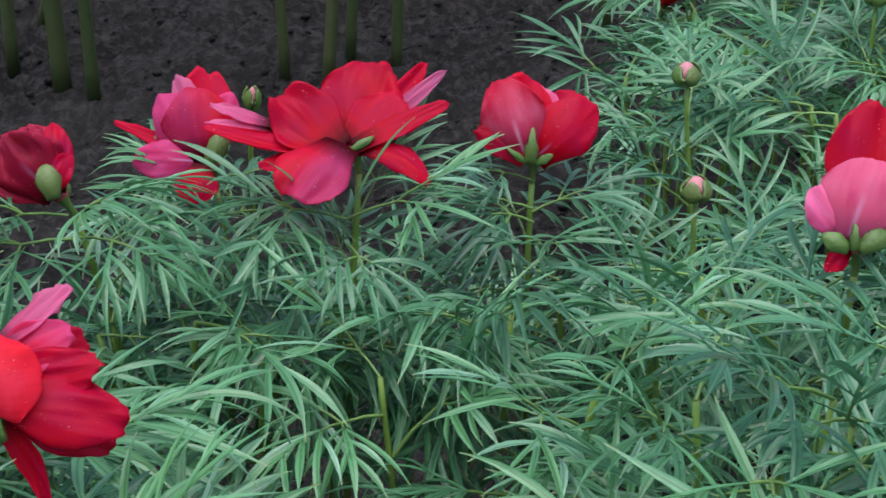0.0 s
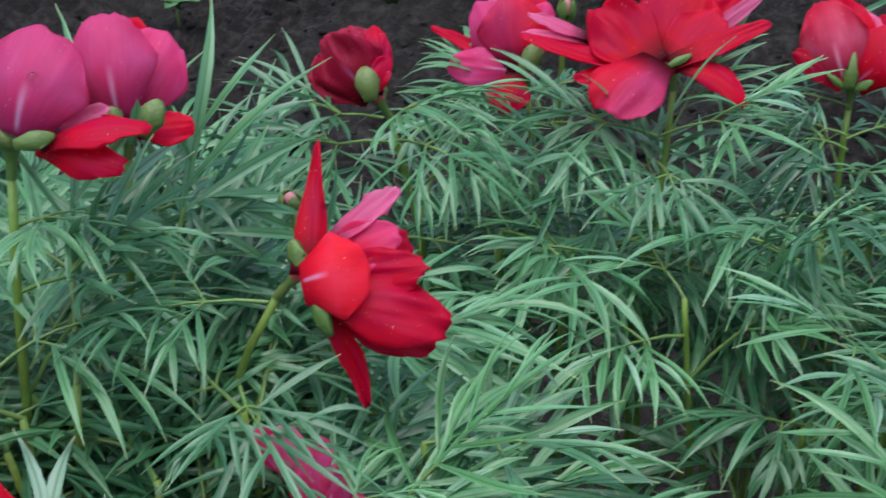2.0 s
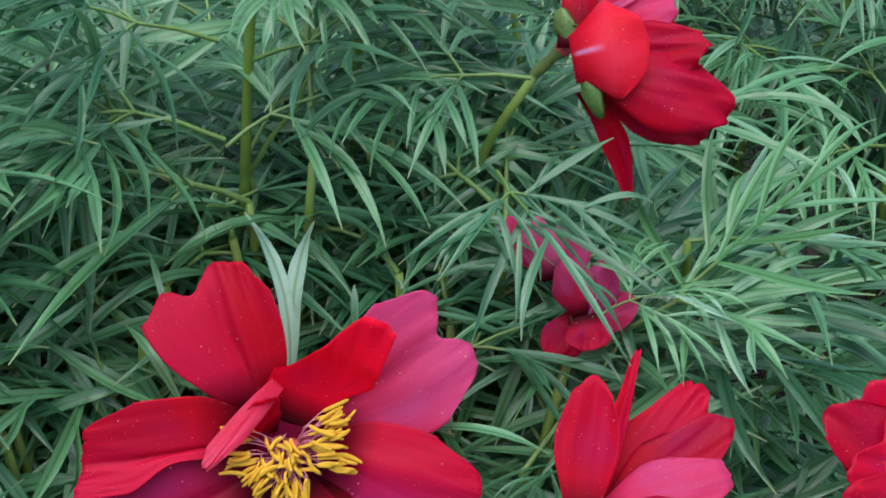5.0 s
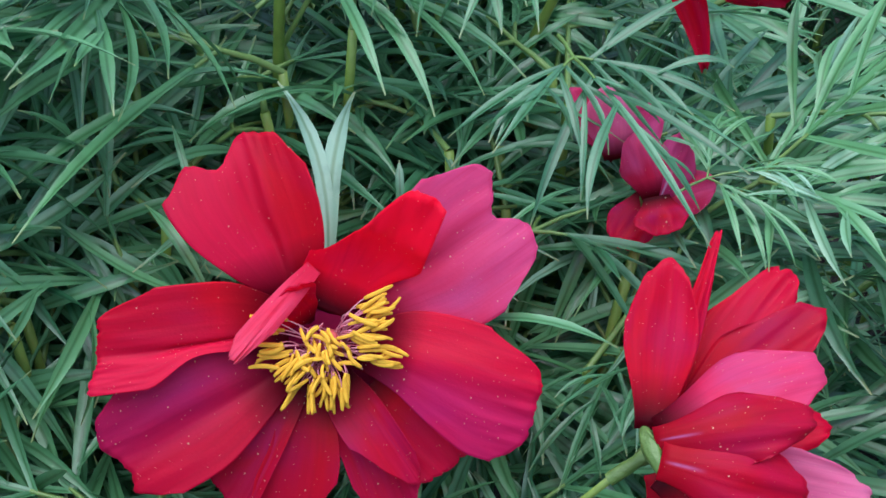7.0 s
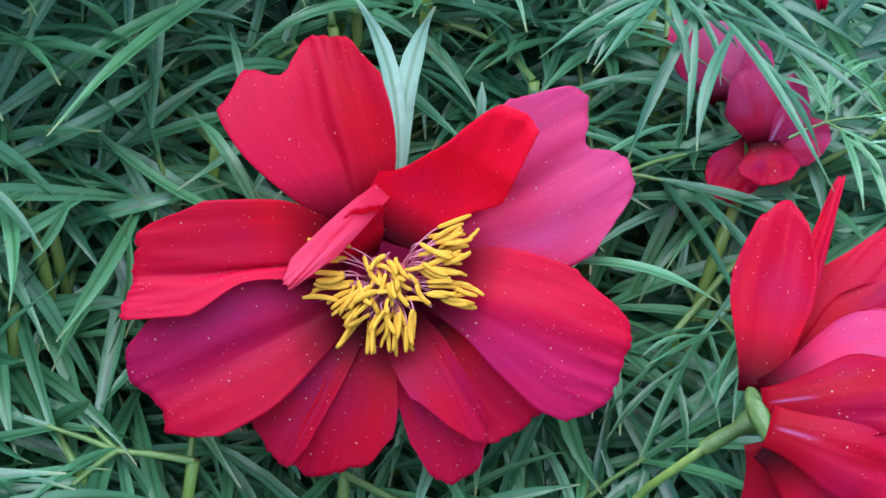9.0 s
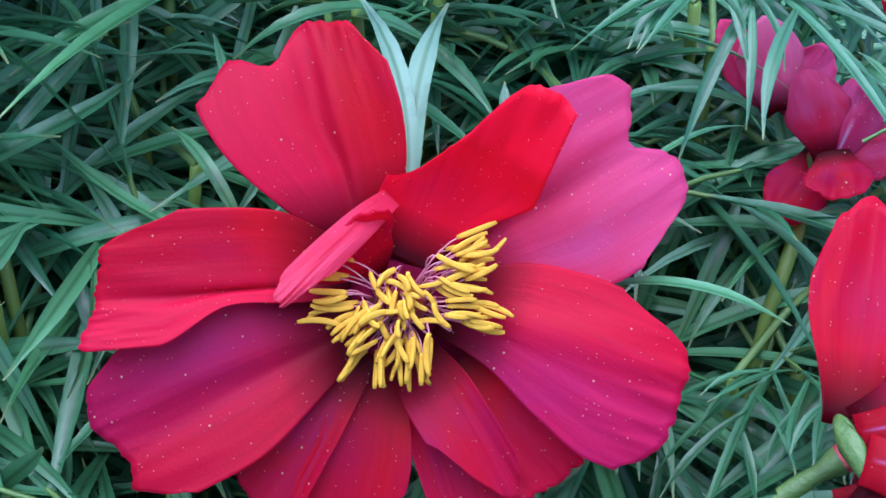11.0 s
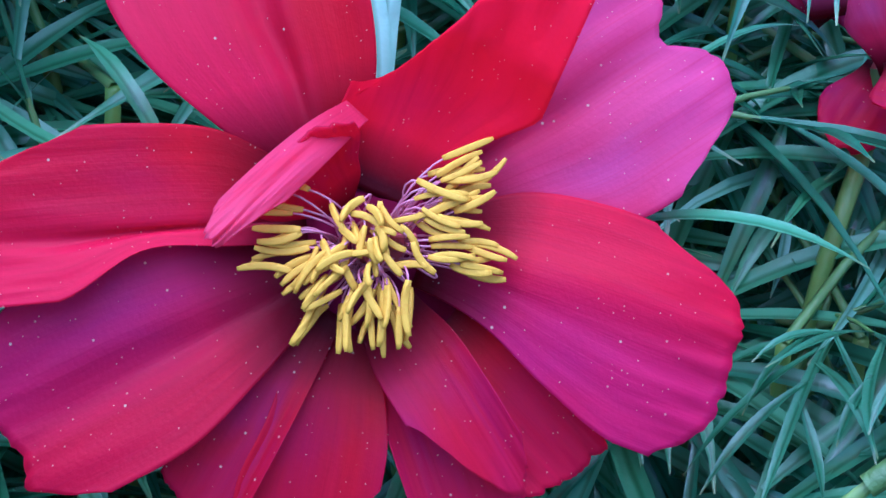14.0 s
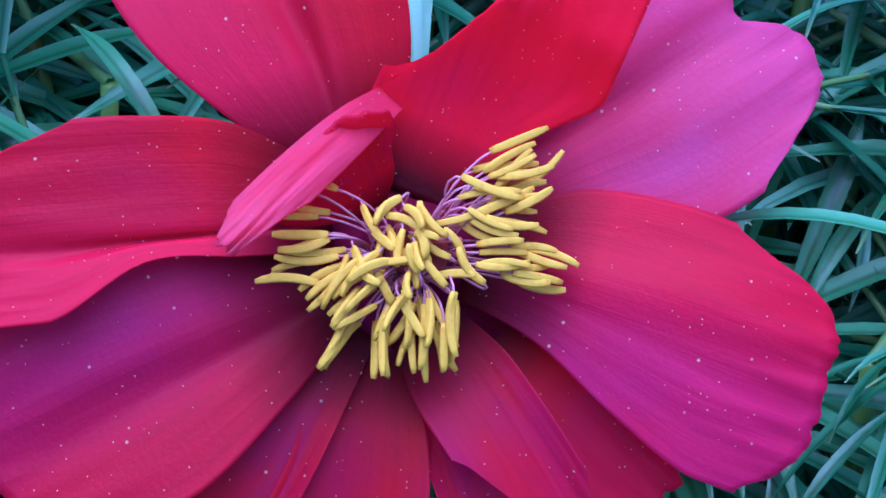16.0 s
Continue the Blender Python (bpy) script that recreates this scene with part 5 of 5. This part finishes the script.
B2_PIECES = [((-3.9, -2.7, 2.9), (-18, 12.9, 26.9), (-0.34, -0.75, 0.56), 23.3, dict(foot=0.5, tip=0.5, cup=-0.6, bow=0.16, mats=ROSE_BACK)),
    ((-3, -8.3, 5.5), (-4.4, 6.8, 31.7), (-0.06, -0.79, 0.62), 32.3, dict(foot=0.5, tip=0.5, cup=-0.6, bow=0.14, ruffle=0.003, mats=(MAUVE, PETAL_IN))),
    ((-1.7, 6.7, -0.3), (-10.8, 28.9, 28.2), (-0.1, -0.75, 0.65), 14.2, dict(cup=0.5, tip=0.4, mats=PALE)),
    ((-0.5, 10.2, -2.1), (0.1, 32.8, 29.4), (-0.1, -0.75, 0.65), 25.2, dict(cup=0.6, tip=0.45, notch=0.06, mats=INSIDE)),
    ((0.6, 1, 2.3), (9.8, 14.6, 24.2), (0.09, -0.82, 0.57), 17.8, dict(cup=-0.5, tip=0.5, mats=ROSE_BACK)),
    ((-3, 0.8, 1.1), (-38.2, 10.4, 17.7), (-0.15, -0.38, 0.91), 11.7, dict(cup=0.5, tip=0.5, taper=0.4, foot=0.7, mats=INSIDE)),
    ((-4.9, -6.5, 4.3), (-31.3, -4.1, 6.2), (-0.3, -0.77, 0.57), 17.6, dict(cup=-0.4, tip=0.4, bow=0.15, foot=0.5, mats=ROSE_BACK)),
    ((-4.9, -8.5, 4.8), (-9.4, -18.1, -8.9), (-0.2, -0.73, 0.65), 19.4, dict(cup=-0.4, tip=0.4, bow=0.12, foot=0.5, mats=INSIDE))]
B2S_PIECES = [((-1.8, -9.4, 3.9), (6.5, -5.7, 16.4), (-0.02, -0.87, 0.49), 10.1, dict(tip=0.5, cup=-0.9, bow=0.2, mats=(SEPAL, SEPAL), thick=0.0016, ruffle=0.0005, rows=8, cols=8, foot=0.6))]
C_PIECES = [((-1.6, -7.3, 3.7), (-23.3, 8.7, 26.6), (-0.25, -0.78, 0.57), 32.6, dict(foot=0.5, tip=0.45, cup=-0.7, bow=0.16, ruffle=0.009, mats=DARK_BACK)),
    ((-1.4, -3.3, 2.7), (-9.9, 13.8, 30.5), (-0.16, -0.8, 0.58), 21.9, dict(foot=0.5, tip=0.4, cup=-0.5, bow=0.14, ruffle=0.009, notch=0.07, mats=DARK_BACK)),
    ((-0.4, -5.3, 3.6), (0.4, 14.2, 29.6), (0.09, -0.82, 0.57), 16.6, dict(foot=0.5, tip=0.4, cup=-0.6, bow=0.12, ruffle=0.003, mats=(PLUM_IN, PETAL_IN))),
    ((-3.2, -6, 1.7), (-31.6, 4.8, 9.8), (-0.2, -0.73, 0.65), 15.3, dict(foot=0.5, tip=0.4, cup=-0.5, mats=DARK_BACK)),
    ((-3.4, 13.1, -5.6), (-15.9, 32.2, 20.7), (-0.11, -0.81, 0.58), 33.8, dict(foot=0.5, tip=0.45, cup=0.6, bow=-0.12, mats=DARK_BACK)),
    ((-7.4, -7.6, 1.9), (6.7, 0.8, 20), (0.08, -0.87, 0.48), 13.1, dict(foot=0.6, tip=0.4, cup=-0.6, bow=0.1, mats=(PLUM_IN, PETAL_IN)))]
CS_PIECES = [((-1.7, -13.8, 4.6), (-4.9, -6.8, 20.1), (-0.02, -0.87, 0.49), 13.3, dict(tip=0.45, cup=-0.9, bow=0.2, mats=(SEPAL, SEPAL), thick=0.0016, ruffle=0.0005, rows=8, cols=8, foot=0.6)),
    ((-1.9, 2.6, -3.3), (4.3, 7.3, 2.3), (0.34, -0.83, 0.44), 8.9, dict(tip=0.5, cup=-0.9, bow=0.2, mats=(SEPAL, SEPAL), thick=0.0016, ruffle=0.0005, rows=8, cols=8, foot=0.6))]
E_PIECES = [((-4.6, -6.5, 3.9), (-12.1, 11.6, 33.6), (-0.3, -0.77, 0.57), 29.8, dict(foot=0.5, tip=0.45, cup=-0.7, bow=0.2, ruffle=0.003, mats=(BLUSH_OUT, PETAL_IN))),
    ((-1.3, -6.9, 3.8), (25.7, 0.8, 23.7), (0.09, -0.79, 0.6), 26.9, dict(foot=0.5, tip=0.45, cup=-0.6, bow=0.16, ruffle=0.003, mats=OUTSIDE)),
    ((-0.1, 6.1, -1.5), (10.1, 21.4, 23.6), (-0.1, -0.75, 0.65), 22.6, dict(cup=0.6, tip=0.4, mats=PALE)),
    ((-2.5, 1, 1.1), (-2.8, 20.6, 31.2), (-0.1, -0.75, 0.65), 26.8, dict(cup=0.5, tip=0.4, mats=INSIDE)),
    ((3.6, 11.3, -3.8), (26.8, 22.9, 18), (-0.1, -0.75, 0.65), 27.2, dict(cup=0.6, tip=0.4, mats=INSIDE)),
    ((2.3, 16.9, -6.4), (-8.7, 34.7, 18), (-0.1, -0.75, 0.65), 30.0, dict(cup=0.6, tip=0.4, mats=INSIDE)),
    ((-5.8, -8.6, 3.9), (-25.4, 1.3, 16.6), (-0.3, -0.77, 0.57), 11.0, dict(cup=-0.4, tip=0.4, foot=0.6, mats=(PETAL_OUT, PETAL_IN)))]
ES_PIECES = [((-4.2, -11.4, 3.5), (-2, -6.5, 20.6), (-0.12, -0.86, 0.49), 10.0, dict(tip=0.7, taper=0.5, cup=-0.8, bow=0.15, mats=(SEPAL, SEPAL), thick=0.0016, ruffle=0.0005, rows=8, cols=8, foot=0.6)),
    ((-5.2, -9.4, 2.7), (-14.9, -7.9, 11.2), (-0.22, -0.84, 0.49), 4.8, dict(tip=0.6, taper=0.3, cup=-0.8, bow=0.12, mats=(SEPAL, SEPAL), thick=0.0016, ruffle=0.0005, rows=8, cols=8, foot=0.6)),
    ((-1.4, -9.9, 2.6), (7, -10.8, 7.2), (-0.02, -0.87, 0.49), 5.3, dict(tip=0.6, cup=-0.8, bow=0.12, mats=(SEPAL, SEPAL), thick=0.0016, ruffle=0.0005, rows=8, cols=8, foot=0.6))]
peony((0.175, 0.28, -0.012), (0.189, 0.294, 0.329), (-0.12, 0.12, 0.98), 0, "wide scarlet peony with drooping petals on a tall stem",
      [],
      [], aimed=B_PIECES + B_B_PIECES + B_C_PIECES, guard=BS_PIECES, nodes=(0.92, 0.84, 0.7, 0.55), placed=(((0.1833, 0.2813, 0.3041), 190, 5, 1, 10), ((0.1833, 0.2813, 0.3041), -10, 5, 1, 11), ((0.1826, 0.2764, 0.2953), -80, -5, 1, 12),), seed=8, stem_way=(0.1, 0.05, 1), straps=(((0.180, 0.275, 0.300), (0.2105, 0.2749, 0.349)), ((0.178, 0.272, 0.300), (0.1527, 0.2716, 0.337)), ((0.180, 0.270, 0.305), (0.1669, 0.269, 0.326)), ((0.188, 0.28, 0.318), (0.2096, 0.262, 0.327))))
peony((0.12, 0.31, -0.012), (0.133, 0.329, 0.310), (-0.1, 0.12, 1), 0, "half-open scarlet peony with two drooping outer petals",
      [],
      [], aimed=B2_PIECES, guard=B2S_PIECES, nodes=(0.94, 0.84, 0.7, 0.55), placed=(((0.1329, 0.3238, 0.3055), 195, 2, 0.7, 5), ((0.1329, 0.3236, 0.3051), -10, -5, 0.7, 6), ((0.1307, 0.3171, 0.2933), 200, 5, 1, 7), ((0.13, 0.3082, 0.2876), -70, -5, 1, 8), ((0.1304, 0.3154, 0.2903), -15, 5, 1, 9),), seed=9)
peony((0.105, 0.28, -0.012), (0.0735, 0.2945, 0.3185), (-0.45, -0.05, 0.88), 0, "dark crimson peony still closed, with a round sepal",
      [],
      [], aimed=resized(C_PIECES, 0.84), guard=resized(CS_PIECES, 0.8), nodes=(0.95, 0.86, 0.72, 0.58), placed=(((0.076, 0.2889, 0.3121), 195, -2, 0.95, 1), ((0.0768, 0.2871, 0.309), -15, 30, 0.9, 2), ((0.0785, 0.2839, 0.3039), 215, 0, 1.05, 3), ((0.0789, 0.2797, 0.3068), -50, 0, 1, 4),), seed=10, dark=True, stem_way=(-0.2, 0.0, 1))
peony((0.272, 0.33, -0.012), (0.270, 0.334, 0.297), (0.08, 0.1, 1), 0, "coral-red peony cup on a straight upright stem",
      [],
      [], aimed=E_PIECES, guard=resized(ES_PIECES, 0.88), nodes=(0.88, 0.78, 0.64, 0.5), placed=(((0.2679, 0.3246, 0.2782), 180, 5, 1, 13), ((0.2678, 0.3241, 0.2771), 0, 5, 1, 0), ((0.266, 0.3144, 0.27), -90, 0, 1, 1), ((0.2688, 0.3306, 0.2888), 180, 5, 0.6, 15), ((0.2665, 0.3174, 0.2753), 200, 15, 1.1, 2),), seed=11, calyx_leaves=((20, 15, 0.03), (170, 10, 0.028)))
peony((0.345, 0.20, -0.012), (0.359, 0.195, 0.321), (0.05, 0.05, 1), 0, "pale rose peony cup with pale flame and plump sepals",
      [],
      [], aimed=K_PIECES, guard=resized(KS_PIECES, 0.85), nodes=(0.9, 0.8, 0.7, 0.58, 0.45), seed=12, rose=True)
peony((0.44, 0.72, -0.012), (0.438, 0.703, 0.218), (0.1, -0.2, 1), 0, "small scarlet peony behind the far bush",
      ring(6, 0.032, 0.028, 40, 40, 0, 131, cup=0.8), [(260, 0.012, 0.01, 60, 70, 0)], nodes=(0.8, 0.65), seed=13)


def bud(base, place, way, seed, r=0.0055, label="round green peony bud tipped with pink", nodes=(0.9, 0.8, 0.66, 0.5), tall=1.0):
    """A closed bud wrapped in sepals on a leafy shoot."""
    owner = thing("peony_bud", base, label, "flower bud", "peony buds")
    m = facing(place, way)
    z = m.to_3x3() @ Vector((0, 0, 1))
    m = m @ Matrix.Diagonal((1, 1, tall, 1))
    pts = stem_points(base, Vector(place) - z * r * tall, z)
    grow_stem(owner, pts, 0.0014)
    grow_leaves(owner, plan_leaves(pts, nodes, seed, 0.95, (0, 35)))
    v, f = [], []
    for i in range(9):
        t = i / 8
        q = r * math.sin(math.pi * min(t * 0.94 + 0.04, 0.985)) ** 0.75
        for k in range(12):
            v.append((q * math.cos(k * math.pi / 6), q * math.sin(k * math.pi / 6), r * (-1 + 2.15 * t)))
    for i in range(8):
        for k in range(12):
            f.append((i * 12 + k, i * 12 + (k + 1) % 12, (i + 1) * 12 + (k + 1) % 12, (i + 1) * 12 + k))
    f.append(tuple(range(96, 108)))
    core = part("bud_core", mesh_of("bud_core", v, f, (BUDPINK,)), owner, m, "folded pale pink petals")
    for k in range(4):
        me = petal_mesh(k * 90 + seed * 31, r * 2.9, r * 2.3, 88, -44 + 8 * (k % 2), cup=1.25, seed=seed + k, foot=0.5, r0=0.001, z0=-r * 1.06, mats=(SEPAL, SEPAL), thick=0.0008,
                        tip=0.5, ruffle=0.0003, rows=10, cols=8)
        me.name = "sepal"
        part("sepal", me, core, m)
    return owner


bud((0.40, 0.45, -0.012), (0.378, 0.463, 0.274), (-0.05, 0, 1), 21)
bud((0.36, 0.35, -0.012), (0.3545, 0.3657, 0.259), (0, 0, 1), 22, 0.0055)
bud((0.51, 0.54, -0.012), (0.5145, 0.5463, 0.276), (0, 0, 1), 23)
bud((0.06, 0.15, -0.012), (0.054, 0.155, 0.354), (-0.1, 0, 1), 24, 0.0024, "small pinkish peony bud among the leaves")
bud((0.16, 0.38, -0.012), (0.1525, 0.365, 0.322), (0.1, 0, 1), 25, 0.0023, "small slim green peony bud", (0.8, 0.6), 1.9)


# ---------------------------------------------------------------- leafy shoots
def canopy(x, y):
    """How high the leaves of the front bush stand."""
    z = float(np.interp(y, [-0.2, -0.06, 0.0, 0.05, 0.09, 0.13, 0.19, 0.25, 0.30, 0.36], [0.15, 0.228, 0.288, 0.334, 0.352, 0.34, 0.315, 0.295, 0.275, 0.22]))
    z += 0.02 * smooth01((0.07 - x) / 0.06) * smooth01((y - 0.03) / 0.05) * smooth01((0.2 - y) / 0.06)
    z -= 0.14 * smooth01((x - 0.085) / 0.04) * smooth01((0.26 - x) / 0.05) * smooth01((0.24 - y) / 0.06)
    z += 0.03 * smooth01((-0.035 - x) / 0.03) * smooth01((0.06 - y) / 0.04)
    return z + 0.012 * noise.noise(Vector((x * 9, y * 9, 3)))


def leafy_shoot(x, y, top, seed, lean=0.02):
    rng = random.Random(seed)
    base = (x, y, ground_z(x, y) - 0.004)
    end = (x + rng.uniform(-lean, lean), y + rng.uniform(-lean, lean) - 0.004, top - 0.02)
    pts = stem_points(base, end, (rng.uniform(-0.2, 0.2), rng.uniform(-0.3, 0.1), 1))
    plan = plan_leaves(pts, (0.99, 0.92, 0.83) if seed % 2 else (0.99, 0.93, 0.86, 0.74), seed, 1.2, (-20, 45))
    if not plan:
        return
    owner = thing("peony_shoot", base, "green peony shoot with finely cut feathery leaves", "plant", "leafy peony shoots")
    best = max(f for me, m, f in plan) * 14
    last = int(best)
    tip = pts[last].lerp(pts[min(last + 1, 14)], best - last)
    grow_stem(owner, pts[:last + 1] + [tip] if best - last > 0.02 else pts[:last + 1], 0.0014)
    grow_leaves(owner, plan)


rng = random.Random(77)
k = 0
for y in np.arange(-0.22, 0.42, 0.042):
    for x in np.arange(-0.40, 0.54, 0.042):
        rim = ((x - 0.05) / 0.38) ** 2 + ((y - 0.10) / 0.285) ** 2 + 0.5 * noise.noise(Vector((x * 7, y * 7, 1)))
        if rim < 1 and not (0.11 < x < 0.24 and y < 0.20 and rng.random() < 0.6):
            k += 1
            leafy_shoot(x + rng.uniform(-0.015, 0.015), y + rng.uniform(-0.015, 0.015), canopy(x, y) - 0.05 * smooth01((rim - 0.7) / 0.3) * (x < -0.12 or x > 0.32), 1000 + k)
for y in np.arange(-0.01, 0.09, 0.031):
    for x in np.arange(-0.13, 0.11, 0.034):
        k += 1
        leafy_shoot(x + rng.uniform(-0.014, 0.014), y + rng.uniform(-0.012, 0.012), canopy(x, y) + 0.002, 1000 + k)
for y in np.arange(0.005, 0.08, 0.019):
    for x in np.arange(-0.12, -0.02, 0.024):
        k += 1
        leafy_shoot(x + rng.uniform(-0.01, 0.01), y + rng.uniform(-0.008, 0.008), canopy(x, y) - rng.uniform(0.005, 0.035), 1000 + k)
for x in np.arange(-0.13, 0.065, 0.02):
    for y, top in ((0.042, 0.318), (0.058, 0.333), (0.074, 0.342)):
        k += 1
        leafy_shoot(x + rng.uniform(-0.01, 0.01), y + rng.uniform(-0.006, 0.006), top + 0.02 + rng.uniform(-0.008, 0.008), 1000 + k, 0.01)
for y in np.arange(0.28, 0.90, 0.047):
    for x in np.arange(0.32, 1.05, 0.047):
        rim = ((x - 0.68) / 0.31) ** 2 + ((y - 0.55) / 0.27) ** 2 + 0.4 * noise.noise(Vector((x * 6, y * 6, 2)))
        if rim < 1:
            k += 1
            leafy_shoot(x + rng.uniform(-0.018, 0.018), y + rng.uniform(-0.018, 0.018), 0.25 + 0.03 * rng.random() - 0.07 * smooth01((rim - 0.5) / 0.5), 1000 + k)

# ---------------------------------------------------------------- stalks and a seedling on the far soil
for x, y, r, lean in ((-0.043, 1.238, 0.0055, 0.02), (-0.02, 1.30, 0.004, 0.16), (0.007, 1.167, 0.0075, 0.0), (0.036, 1.135, 0.0055, 0.01), (0.212, 1.149, 0.0045, 0.0),
                      (0.248, 1.109, 0.005, 0.05), (0.274, 1.157, 0.0045, 0.04), (0.318, 1.163, 0.0045, 0.03), (0.532, 1.203, 0.006, -0.01)):
    z = ground_z(x, y)
    owner = thing("plant_stalk", (x, y, z), "plain green stalk standing in dark soil", "plant", "green stalks")
    pts = curve_points((x, y, z - 0.006), (x + lean * 0.2, y, 0.12), (x + lean * 0.6, y, 0.26), (x + lean, y, 0.42), 10)
    v, f = tube(pts, [r * (1.25 - 0.06 * i) for i in range(11)], 10)
    part("stalk", mesh_of("stalk", v, f, (STALK,)), owner)

z = ground_z(-0.156, 1.10)
owner = thing("seedling", (-0.156, 1.10, z), "small green seedling with rounded leaves in soil", "seedling")
v, f = tube([(-0.156, 1.10, z - 0.004), (-0.157, 1.10, z + 0.012), (-0.155, 1.10, z + 0.02)], [0.0014, 0.0012, 0.001], 6)
part("stem", mesh_of("stem", v, f, (STEM,)), owner)
for k, (az, long, wide, o) in enumerate(((190, 0.028, 0.018, 60), (350, 0.03, 0.022, 70), (120, 0.022, 0.016, 50), (250, 0.024, 0.016, 70), (60, 0.024, 0.016, 60))):
    me = petal_mesh(az, long, wide, 20, o + 30, cup=0.4, seed=900 + k, foot=0.2, r0=0.001, mats=(SPROUT, SPROUT), tip=0.5, ruffle=0.002, rows=8, cols=8)
    me.name = "leaf"
    part("leaf", me, owner, Matrix.Translation((-0.155, 1.10, z + 0.018)))
